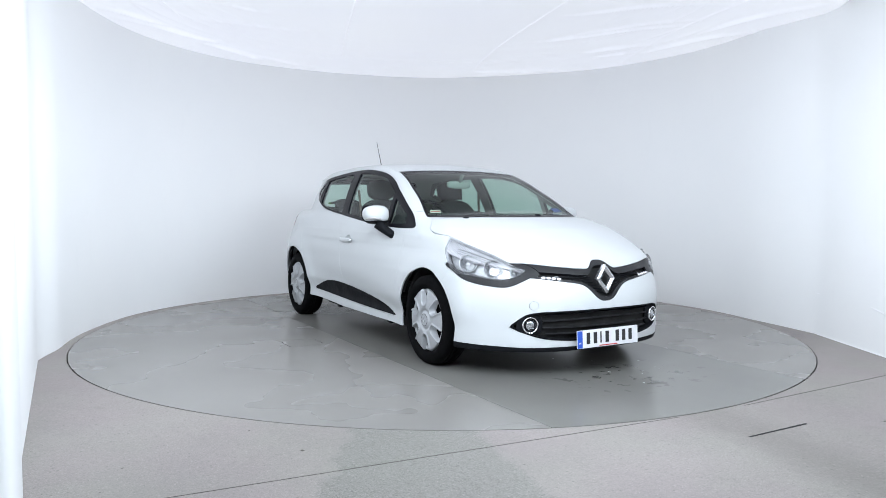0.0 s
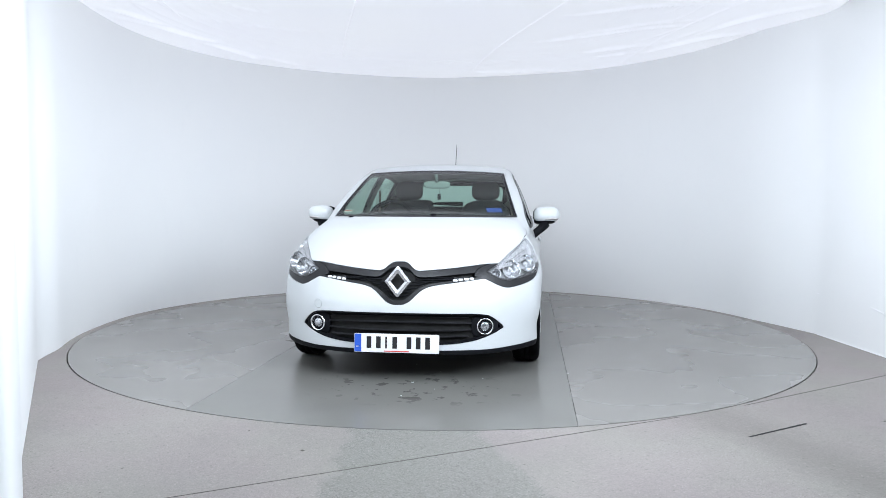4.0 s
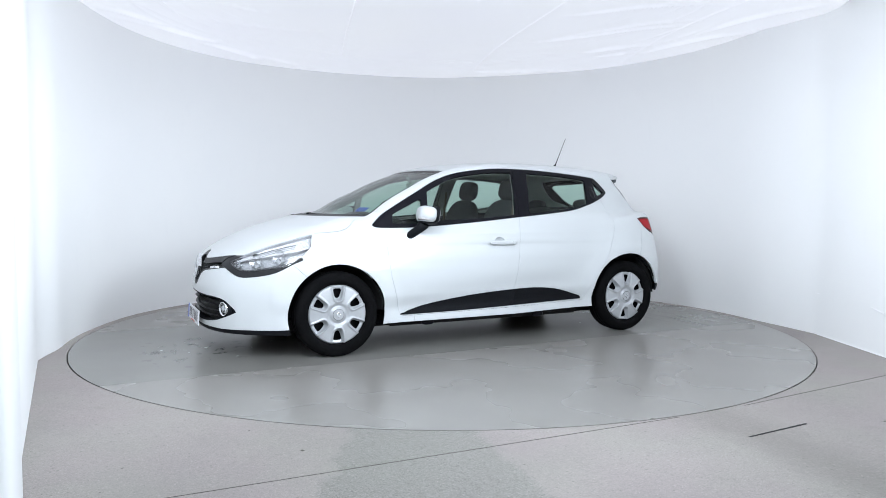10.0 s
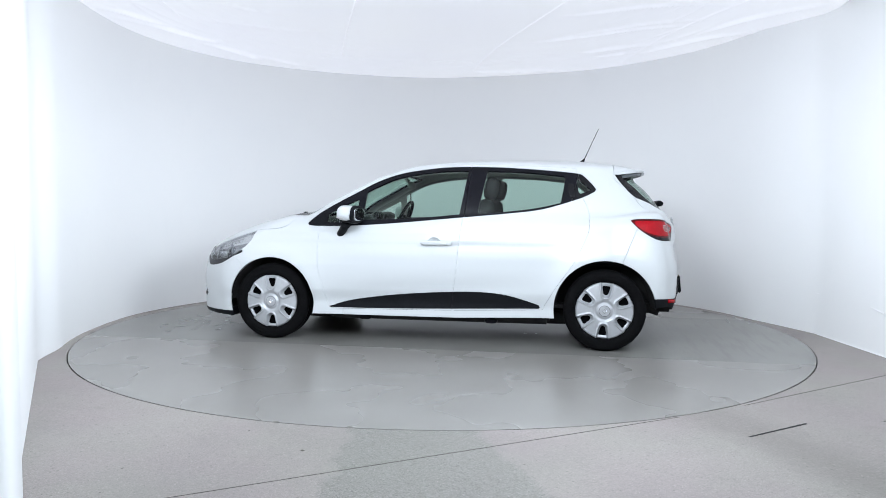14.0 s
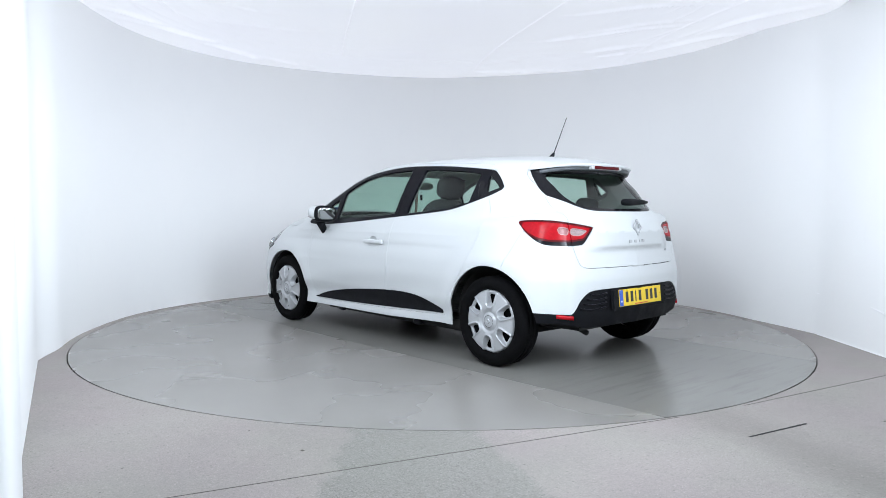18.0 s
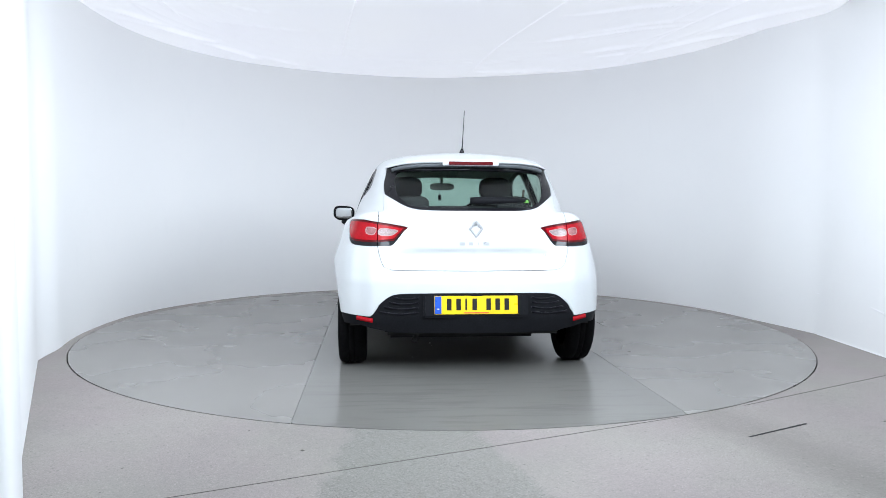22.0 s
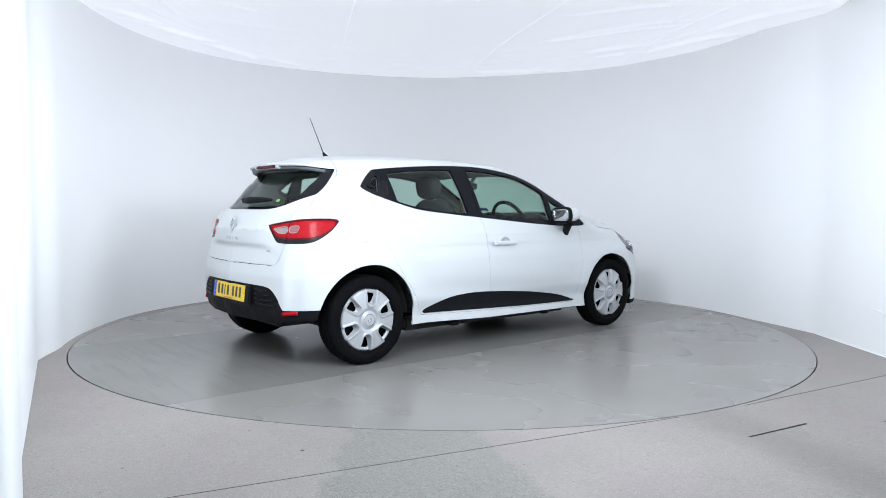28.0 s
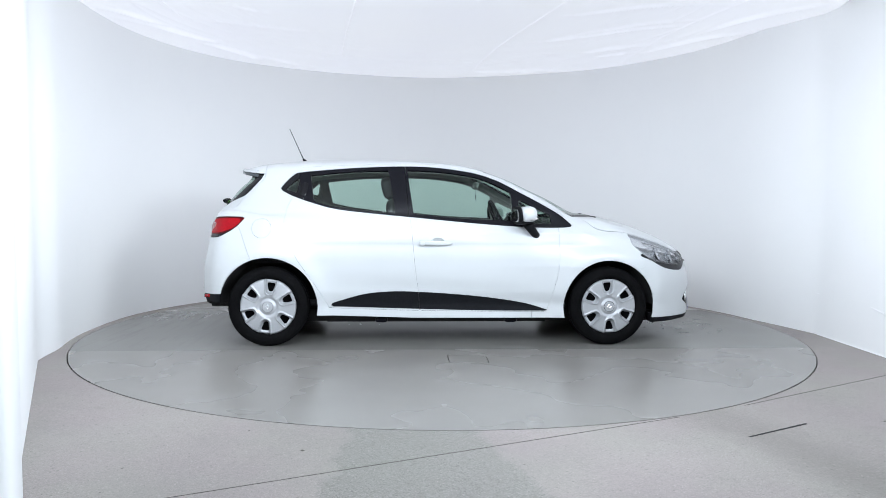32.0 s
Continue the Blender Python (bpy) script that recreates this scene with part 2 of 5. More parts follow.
def skin_mesh(cell=.018):
    """The body's skin as points and triangles."""
    lo, hi = np.array([-2.02, -.954, .12]), np.array([2.2, .955, 1.52])
    ax = [np.arange(lo[k], hi[k], cell) for k in range(3)]
    ax[1] = (np.arange(-53, 54) + .0) * cell
    shape = tuple(len(a) for a in ax)
    grid = np.stack(np.meshgrid(*ax, indexing="ij"), -1).reshape(-1, 3)
    f = np.concatenate([body_field(c) for c in np.array_split(grid, 12)]).reshape(shape)
    neg = f < 0
    n = tuple(s - 1 for s in shape)
    corner = [(i, j, k) for i in (0, 1) for j in (0, 1) for k in (0, 1)]
    cut = lambda a, i, j, k: a[i:i + n[0], j:j + n[1], k:k + n[2]]
    inside = sum(cut(neg, *c).astype(int) for c in corner)
    active = (inside > 0) & (inside < 8)
    index = -np.ones(n, int)
    index[active] = np.arange(active.sum())
    cells = np.argwhere(active)
    total, count = np.zeros((len(cells), 3)), np.zeros(len(cells))
    for a in corner:
        for k in range(3):
            if a[k] == 0:
                b = tuple(v + (m == k) for m, v in enumerate(a))
                fa, fb = cut(f, *a)[active], cut(f, *b)[active]
                hit = (fa < 0) != (fb < 0)
                t = np.where(hit, fa / np.where(hit, fa - fb, 1), 0)
                total[hit] += (np.array(a) + t[:, None] * (np.array(b) - np.array(a)))[hit]
                count[hit] += 1
    verts = np.array([ax[0][0], ax[1][0], ax[2][0]]) + (cells + total / count[:, None]) * cell
    tris = []
    for k in range(3):
        u, v = (k + 1) % 3, (k + 2) % 3
        a, b = [slice(None)] * 3, [slice(None)] * 3
        a[k], b[k] = slice(0, -1), slice(1, None)
        na, nb = neg[tuple(a)], neg[tuple(b)]
        spot = np.argwhere(na != nb)
        spot = spot[(spot[:, u] > 0) & (spot[:, v] > 0) & (spot[:, u] < n[u]) & (spot[:, v] < n[v])]
        flip = nb[tuple(spot.T)]
        q = []
        for du, dv in ((0, 0), (1, 0), (1, 1), (0, 1)):
            c = spot.copy()
            c[:, u] -= du
            c[:, v] -= dv
            q.append(index[tuple(c.T)])
        q = np.stack(q, 1)
        q[flip] = q[flip][:, ::-1]
        tris += [q[:, [0, 1, 2]], q[:, [0, 2, 3]]]
    tris = np.concatenate(tris)
    verts = settle(verts)
    return verts, tris

# ---- building helpers ----
def mesh_object(name, verts, faces, material, parent=None, smooth=False, label="", normals=None):
    me = bpy.data.meshes.new(name)
    me.from_pydata([tuple(map(float, v)) for v in verts], [], [tuple(map(int, f)) for f in faces])
    me.materials.append(material)
    if smooth:
        me.polygons.foreach_set("use_smooth", [True] * len(me.polygons))
    me.validate()
    if normals is not None:
        me.normals_split_custom_set_from_vertices([tuple(map(float, n)) for n in normals])
    ob = new(name, me)
    ob.parent = parent
    if label:
        ob["label"] = label
    return ob


def part(name, bm, material, parent, label="", smooth=False):
    """Links a bmesh as one mesh object under a thing or a part."""
    me = bpy.data.meshes.new(name)
    bm.to_mesh(me)
    bm.free()
    me.materials.append(material)
    if smooth:
        me.polygons.foreach_set("use_smooth", [True] * len(me.polygons))
    ob = new(name, me)
    ob.parent = parent
    if label:
        ob["label"] = label
    return ob


# ---- the booth ----
WALL_R, DISC_R, CEIL_Z = 3.03, 2.922, 2.715
wall_reach = curve((-118, 3.10), (-109, 2.995), (-95, 2.99), (-75, 3.05), (-45, 3.07), (0, 3.02), (60, 3.015), (78, 3.0), (90, 3.10), (94, 3.163))
TOP_Z = CEIL_Z + .25


def booth_line():
    """The wall's line on the plan, from the doorway round the back and to the doorway again."""
    at = lambda a: np.array([math.sin(radians(a)), math.cos(radians(a))]) * float(wall_reach(np.array([a]))[0])
    along = np.array([.469, -.883])
    pts = [at(-118) + along * q for q in np.linspace(3.3, .15, 14)]
    pts += [at(a) for a in np.linspace(-118, 94, 96)]
    pts += [np.array([3.16, -q]) for q in np.linspace(.35, 3.9, 14)]
    return np.array(pts)


def thick_wall(name, line, z0, z1, thick, material, label):
    """An upright wall along a line, thickness to the outside."""
    t = np.gradient(line, axis=0)
    out = np.stack([-t[:, 1], t[:, 0]], 1)
    out /= np.linalg.norm(out, axis=1)[:, None]
    n = len(line)
    outer = line + out * thick
    verts = [(*p, z) for z in (z0, z1) for p in line] + [(*p, z) for z in (z0, z1) for p in outer]
    faces = []
    for i in range(n - 1):
        faces.append((i, i + 1, n + i + 1, n + i))
        faces.append((2 * n + i + 1, 2 * n + i, 3 * n + i, 3 * n + i + 1))
        faces.append((n + i, n + i + 1, 3 * n + i + 1, 3 * n + i))
    faces += [(0, n, 3 * n, 2 * n), (n - 1, 3 * n - 1, 4 * n - 1, 2 * n - 1)]
    ob = mesh_object(name, verts, faces, material, smooth=False)
    for f in ob.data.polygons:
        f.use_smooth = abs(f.normal.z) < .1
    return tagged(ob, label, "wall", kind="structure")


line = booth_line()
WALL_OB = thick_wall("wall_round", line, -.02, TOP_Z, .12, WALL, "curved white painted booth wall with faint scuffs")
# the plain room behind the camera, which closes the place
back = np.array([line[-1], [4.6, -3.95], [4.6, -9.0], [-4.0, -9.0], [-4.0, -4.4], line[0]])
thick_wall("wall_back", back, -.02, TOP_Z, .12, WALL, "plain white wall behind the open booth")


def wall_strip(name, line, z0, z1, proud, material):
    """A thin strip along a wall's line, proud of its inner face."""
    t = np.gradient(line, axis=0)
    inn = np.stack([t[:, 1], -t[:, 0]], 1)
    inn /= np.linalg.norm(inn, axis=1)[:, None]
    n = len(line)
    near = line + inn * proud
    verts = [(*p, z) for z in (z0, z1) for p in near] + [(*p, z1) for p in line]
    faces = [(i, i + 1, n + i + 1, n + i) for i in range(n - 1)] + [(n + i, n + i + 1, 2 * n + i + 1, 2 * n + i) for i in range(n - 1)]
    return mesh_object(name, verts, faces, material)


foot = np.array([[3.16, -q] for q in np.linspace(.28, 3.8, 12)])
tagged(wall_strip("baseboard", foot, 0, .009, .005, TRIMWHITE), "low white skirting strip along the booth wall", "skirting", kind="structure")
for ya, yb, za, zb, w in ((-1.00, -1.22, .335, .300, .006), (-1.14, -1.30, .318, .312, .003), (-.20, -.33, .35, .345, .004)):
    mid = [(3.157, ya + (yb - ya) * t, za + (zb - za) * t, w * math.sin(math.pi * t)) for t in np.linspace(.02, .98, 9)]
    verts = [(x, y, z - q) for x, y, z, q in mid] + [(x - .002, y, z) for x, y, z, q in mid] + [(x, y, z + q) for x, y, z, q in mid]
    mesh_object("plaster_scar", verts, [(r * 9 + i, r * 9 + i + 1, r * 9 + i + 10, r * 9 + i + 9) for r in (0, 1) for i in range(8)], TRIMWHITE, WALL_OB)


def ring_floor(name, r0, r1, z, thick, material, n=180, half=None):
    verts, faces = [], []
    for i in range(n):
        a = 2 * math.pi * i / n
        c, s = math.cos(a), math.sin(a)
        if half:
            k = min(half / max(abs(c), 1e-6), half / max(abs(s), 1e-6))
            far = (c * k, s * k)
        else:
            far = (c * r1, s * r1)
        verts += [(c * r0, s * r0, z - thick), (c * r0, s * r0, z - .004), (c * (r0 + .004), s * (r0 + .004), z), (*far, z)]
    for i in range(n):
        a, b = 4 * i, 4 * ((i + 1) % n)
        faces += [(a, a + 1, b + 1, b), (a + 1, a + 2, b + 2, b + 1), (a + 2, a + 3, b + 3, b + 2)]
    faces = [f[::-1] for f in faces]
    return mesh_object(name, verts, faces, material)


ground = ring_floor("floor", DISC_R + .007, 12, 0, .12, FLOOR, half=12)
tagged(ground, "light grey painted concrete floor with fine speckles", "floor", kind="structure")
pit = bpy.data.meshes.new("pit")
bm = bmesh.new()
bmesh.ops.create_circle(bm, cap_ends=True, segments=90, radius=DISC_R + .03)
bmesh.ops.translate(bm, vec=(0, 0, -.1), verts=bm.verts)
pit = part("floor_pit", bm, DARK, None)
tagged(pit, "dark shallow pit under the turntable", "pit", kind="structure")


# folds that sag in the cloth: from, to, depth
FOLDS = [(-3.0, -.12, -2.59, .75, .020), (-2.97, .29, -2.31, 1.43, .026), (-2.57, 1.34, -1.94, 2.17, .022), (-2.46, .70, -1.23, 1.41, .014), (-2.2, .2, -1.5, .75, .010),
         (-2.25, 1.87, -1.54, 2.49, .016), (1.11, .77, 2.53, .08, .020), (.90, 1.74, 2.43, .80, .024), (1.30, 1.45, 2.50, .55, .016), (1.50, 1.98, 2.25, 1.47, .020), (1.7, 2.05, 2.2, 1.75, .014),
         (2.51, 1.01, 3.05, -.43, .022), (.32, 2.84, 1.48, 2.58, .022), (2.16, 1.79, 2.94, .57, .020), (1.30, .33, 2.28, -.05, .012)]


def ceil_z(x, y):
    """Height of the slack cloth over a point of the plan."""
    k, a = math.hypot(x, y) / WALL_R, math.atan2(x, y)
    z = CEIL_Z + .20 * (1 - k ** 4) + noise.noise(Vector((x * .8, y * .8, 9))) * .02
    edge = min(1, max(0, (k - .45) * 2.2)) * min(1, max(0, (.96 - k) * 12))
    crease = 1 - abs(noise.noise(Vector((a * 1.1 + k * .8, k * 17, 3)))) * 2
    z -= edge * .007 * max(0, crease) ** 7
    for xa, ya, xb, yb, deep in FOLDS:
        dx, dy = xb - xa, yb - ya
        t = ((x - xa) * dx + (y - ya) * dy) / (dx * dx + dy * dy)
        if -.1 < t < 1.1:
            off = ((x - xa) * dy - (y - ya) * dx) / math.hypot(dx, dy) + .03 * math.sin(t * 5 + xa)
            if abs(off) < .08:
                z -= 1.8 * deep * math.exp(-(off / .016) ** 2) * math.sin(math.pi * min(1, max(0, t))) ** .7
    return z


def ceiling():
    """Slack white cloth, drawn to the wall, with shallow creases and sewn seams."""
    nr, na = 260, 440
    verts, faces = [], []
    for i in range(nr + 1):
        r = (WALL_R + .16) * (i / nr) ** .5
        for j in range(na):
            a = 2 * math.pi * j / na
            x, y = r * math.sin(a), r * math.cos(a)
            verts.append((x, y, ceil_z(x, y)))
    for i in range(nr):
        for j in range(na):
            a, b = i * na + j, i * na + (j + 1) % na
            faces.append((a, a + na, b + na, b))
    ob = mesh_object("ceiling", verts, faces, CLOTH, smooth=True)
    tagged(ob, "glowing white stretched cloth ceiling with shallow creases", "ceiling", kind="structure")
    # the seams share the cloth's emission, so they glow as well
    for (xa, ya), (xb, yb) in (((-1.2, 2.25), (-.56, -.8)), ((.37, 2.80), (1.42, -.8)), ((2.05, 2.10), (2.75, -.9)), ((-2.47, .58), (-2.42, -.8))):
        d = Vector((yb - ya, xa - xb)).normalized() * .009
        rows = []
        for t in np.linspace(0, 1, 40):
            x, y = xa + (xb - xa) * t, ya + (yb - ya) * t
            z = ceil_z(x, y)
            rows.append([(x - d.x, y - d.y, z - .003), (x, y, z - .010), (x + d.x, y + d.y, z - .003)])
        faces = [(3 * i + j, 3 * i + j + 1, 3 * i + j + 4, 3 * i + j + 3) for i in range(39) for j in range(2)]
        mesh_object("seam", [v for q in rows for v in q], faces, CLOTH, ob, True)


ceiling()
verts = [(-12, -12, TOP_Z), (12, -12, TOP_Z), (12, 12, TOP_Z), (-12, 12, TOP_Z)]
tagged(mesh_object("ceiling_back", verts, [(3, 2, 1, 0)], WALL), "plain white ceiling slab above the cloth", "ceiling", kind="structure")


def floor_line(name, xa, ya, xb, yb, width, label, filler=GROOVE):
    """A joint or slot let into the floor, filled a little proud."""
    d = Vector((yb - ya, xa - xb)).normalized() * (width / 2)
    n = 24
    rng = random.Random(7)
    P = []
    for t in np.linspace(0, 1, n):
        w = 1 + rng.uniform(-.25, .25)
        x, y = xa + (xb - xa) * t, ya + (yb - ya) * t
        P.append([(x - d.x * w, y - d.y * w, .0), (x - d.x * w, y - d.y * w, .0018), (x + d.x * w, y + d.y * w, .0018), (x + d.x * w, y + d.y * w, .0)])
    faces = [(4 * i + j, 4 * i + j + 1, 4 * i + j + 5, 4 * i + j + 4) for i in range(n - 1) for j in range(3)]
    ob = mesh_object(name, [v for q in P for v in q], faces, filler, ground)
    return ob


floor_line("floor_joint", -1.25, -3.85, 1.20, -2.69, .0028, "")
floor_line("floor_joint", 1.62, -2.47, 3.05, -1.62, .0028, "")
floor_line("floor_slot", 1.42, -3.0, 1.79, -2.79, .011, "", DARK)


def debris():
    """A few flecks of dirt on the floor round the turntable."""
    rng = random.Random(11)
    verts, faces = [], []
    spots = [(-.60, -3.22), (1.95, -3.2), (2.2, -2.75), (-.9, -2.95), (-2.1, -2.4)] + [(rng.uniform(-2.2, 2.8), rng.uniform(-3.9, -3.0)) for _ in range(26)]
    for i, (x, y) in enumerate(spots):
        r = rng.uniform(.006, .013) if i < 5 else rng.uniform(.002, .005)
        b = len(verts)
        for j in range(7):
            a = j * math.tau / 7
            q = r * rng.uniform(.5, 1.2)
            verts.append((x + q * math.cos(a), y + q * math.sin(a) * .7, .0005))
        verts.append((x, y, r * .5))
        faces += [(b + j, b + (j + 1) % 7, b + 7) for j in range(7)]
    ob = mesh_object("floor_debris", verts, faces, GROOVE)
    return tagged(ob, "small dark flecks of dirt on the grey floor", "debris", kind="stuff")


debris()

# ---- the car's materials ----
def car_paint():
    k = Mat("white_car_paint", (.74, .745, .75), .3, Coat_Weight=.28, Coat_Roughness=.04)
    k.colour(k.ramp(k.noise(320, 1), (.3, (.57, .59, .60)), (.7, (.60, .62, .63))))
    k.rough(k.ramp(k.noise(260, 1), (.3, .28), (.7, .34)))
    return k.m


def clear(name, tint, gloss=.02, ior=1.5):
    """A thin clear pane: light goes through with its tint, and the surface mirrors at a slant."""
    k = Mat(name, tint, gloss)
    k.t.nodes.remove(k.b)
    see, shine = k.node("ShaderNodeBsdfTransparent"), k.node("ShaderNodeBsdfGlossy", Roughness=gloss)
    see.inputs["Color"].default_value = (*tint, 1)
    blend, slant = k.t.nodes.new("ShaderNodeMixShader"), k.node("ShaderNodeLayerWeight", Blend=.5)
    power, scale = k.t.nodes.new("ShaderNodeMath"), k.t.nodes.new("ShaderNodeMath")
    power.operation, scale.operation = "POWER", "MULTIPLY_ADD"
    power.inputs[1].default_value, scale.inputs[1].default_value, scale.inputs[2].default_value = 5, .9, .035
    k.link(slant.outputs["Facing"], power.inputs[0])
    k.link(power.outputs[0], scale.inputs[0])
    k.link(scale.outputs[0], blend.inputs[0])
    k.link(see.outputs[0], blend.inputs[1])
    k.link(shine.outputs[0], blend.inputs[2])
    k.link(blend.outputs[0], k.t.nodes["Material Output"].inputs["Surface"])
    return k.m


def facets(name, colour, rough):
    """Silvered plastic with fine upright ribs."""
    k = Mat(name, colour, rough, .4)
    w = k.node("ShaderNodeTexWave", Scale=38.0, Distortion=1.2, Detail=2.0)
    w.bands_direction = "Y"
    k.link(k.coords(), w.inputs["Vector"])
    k.colour(k.ramp(w.outputs["Fac"], (.2, tuple(c * .74 for c in colour)), (.7, colour)))
    k.bump(w.outputs["Fac"], .8, .004)
    return k.m


PAINT = car_paint()
FACET = facets("ribbed_lamp_silver", (.80, .80, .82), .2)
TRIM = plain("black_grained_plastic", (.008, .0085, .0105), .55, grain=.2, scale=90, bump=.15, Specular_IOR_Level=.09)
GLOSS = plain("black_gloss_plastic", (.010, .010, .012), .12, grain=.15, scale=40, Specular_IOR_Level=.18)
FRAME = plain("black_satin_frame", (.007, .007, .010), .32, grain=.15, scale=40, Specular_IOR_Level=.10)
RUBBER = plain("black_tyre_rubber", (.004, .004, .0045), .8, grain=.3, scale=70, bump=.2, Specular_IOR_Level=0.06)
SILVER = plain("silver_wheel_paint", (.43, .44, .455), .36, .3, grain=.04, scale=25)
CHROME = plain("polished_chrome", (.82, .83, .85), .09, 1.0, grain=.03, scale=30)
SATIN = plain("satin_reflector", (.66, .67, .69), .22, .9, grain=.1, scale=50)
HOUSING = plain("grey_lamp_housing", (.075, .075, .08), .3, .2, grain=.15, scale=40)
RED = plain("red_lamp_lens", (.36, .005, .011), .2, grain=.15, scale=60, Specular_IOR_Level=.14)
DEEPRED = plain("deep_red_lens", (.085, .002, .004), .3, grain=.15, scale=60, Specular_IOR_Level=.12)
PALE = plain("clear_lamp_lens", (.52, .50, .50), .15, grain=.12, scale=80, Coat_Weight=.7)
BLUSH = plain("rosy_lamp_inset", (.30, .13, .13), .25, grain=.3, scale=90, Specular_IOR_Level=.3)
BADGE = plain("satin_badge_metal", (.50, .51, .52), .3, .5, grain=.05, scale=60)
NAME_GREY = plain("pale_badge_silver", (.44, .45, .46), .3, .3, grain=.05, scale=60)
EDGE = plain("pink_lamp_edge", (.42, .26, .26), .3, grain=.15, scale=80, Specular_IOR_Level=.2)
BOWL = plain("bright_reflector_bowl", (.60, .61, .63), .18, .9, grain=.55, scale=110)
INSET = plain("greyish_clear_inset", (.32, .25, .25), .25, grain=.35, scale=110, Specular_IOR_Level=.3)
GLINT = plain("bright_lamp_silver", (.80, .81, .82), .25, .7, grain=.06, scale=60)
SLATE = plain("slate_grey_underside", (.10, .11, .12), .4, grain=.1, scale=60, Specular_IOR_Level=.3)
LAMPGREY = plain("bright_grey_lamp_housing", (.46, .465, .48), .25, .35, grain=.2, scale=30)
BEZEL = plain("dark_grey_bezel_plastic", (.017, .017, .019), .4, grain=.15, scale=60, Specular_IOR_Level=.3)
SEAT = plain("dark_grey_seat_cloth", (.05, .05, .053), .9, grain=.3, scale=220, bump=.3, Specular_IOR_Level=0.1)
DASH = plain("charcoal_dashboard_plastic", (.030, .030, .032), .6, grain=.2, scale=120, bump=.2, Specular_IOR_Level=0.2)
LINING = plain("pale_grey_headlining", (.46, .49, .465), .9, grain=.06, scale=150, bump=.1)
BELT = plain("grey_brown_belt_webbing", (.16, .12, .09), .8, grain=.2, scale=200)
PILLAR = plain("grey_pillar_trim", (.30, .30, .285), .85, grain=.06, scale=150)
PLATE_WHITE = plain("white_plate_film", (.78, .78, .80), .3, grain=.03)
PLATE_YELLOW = plain("yellow_plate_film", (.80, .56, .015), .3, grain=.04)
BLUE = plain("blue_plate_band", (.02, .09, .50), .3, grain=.05)
INK = plain("black_plate_ink", (.012, .012, .014), .35)
STICKER_BLUE = plain("blue_windscreen_sticker", (.05, .09, .42), .5, grain=.2, scale=90)
STICKER_PALE = plain("pale_windscreen_sticker", (.75, .70, .66), .5, grain=.1, scale=90)
STICKER_RED = plain("red_sticker_print", (.60, .06, .04), .5)
STICKER_GREEN = plain("green_sticker_print", (.12, .36, .06), .5)
GLASS = clear("green_tinted_window_glass", (.68, .81, .75))
SCREEN = clear("green_tinted_windscreen_glass", (.54, .72, .64))
LENS = clear("clear_headlamp_cover", (.93, .94, .95), .02, 1.45)
MIRROR = plain("silvered_mirror_glass", (.45, .46, .47), .02, 1.0, grain=.01)


# ---- cutting panels out of the body's skin ----
def keep(M, f):
    """The part of a skin (points, normals, triangles) where f < 0, cut cleanly along f = 0."""
    V, N, T = M
    ins = f < 0
    tin = ins[T]
    c = tin.sum(1)
    faces, base, ev = [T[c == 3]], len(V), []
    one, two = T[c == 1], T[c == 2]
    r1, r2 = tin[c == 1].argmax(1), (~tin[c == 2]).argmax(1)
    roll = lambda t, r: np.stack([t[np.arange(len(t)), (r + k) % 3] for k in range(3)], 1)
    one, two = roll(one, r1), roll(two, r2)
    pairs = np.concatenate([one[:, [0, 1]], one[:, [0, 2]], two[:, [0, 1]], two[:, [0, 2]]])
    if len(pairs):
        pairs = np.sort(pairs, 1)
        uniq, inv = np.unique(pairs, axis=0, return_inverse=True)
        inv = inv.reshape(-1)
        a, b = uniq.T
        t = (f[a] / (f[a] - f[b]))[:, None]
        V = np.concatenate([V, V[a] + t * (V[b] - V[a])])
        N = np.concatenate([N, N[a] + t * (N[b] - N[a])])
        n1, n2 = len(one), len(two)
        i = base + inv
        ab, ac = i[:n1], i[n1:2 * n1]
        faces.append(np.stack([one[:, 0], ab, ac], 1))
        ab, ac = i[2 * n1:2 * n1 + n2], i[2 * n1 + n2:]
        faces += [np.stack([two[:, 1], two[:, 2], ac], 1), np.stack([two[:, 1], ac, ab], 1)]
    T = np.concatenate(faces)
    used = np.unique(T)
    back = np.zeros(len(V), int)
    back[used] = np.arange(len(used))
    return V[used], N[used], back[T]


def cut(M, field, gap=.0012):
    """Splits a skin into what lies inside and outside an outline, with a joint between."""
    f = field(M[0])
    return keep(M, f + gap), keep(M, gap - f)


def outline_field(u, v, pts):
    """Signed distance to a closed outline in the plane, negative inside."""
    P = np.array(pts, float)
    best, odd = np.full(len(u), 1e9), np.zeros(len(u), bool)
    for (x0, y0), (x1, y1) in zip(P, np.roll(P, -1, axis=0)):
        dx, dy = x1 - x0, y1 - y0
        t = np.clip(((u - x0) * dx + (v - y0) * dy) / (dx * dx + dy * dy + 1e-12), 0, 1)
        best = np.minimum(best, np.hypot(u - x0 - t * dx, v - y0 - t * dy))
        hit = (y0 > v) != (y1 > v)
        odd ^= hit & (u < x0 + (v - y0) * dx / (dy if abs(dy) > 1e-12 else 1e-12))
    return np.where(odd, -best, best)


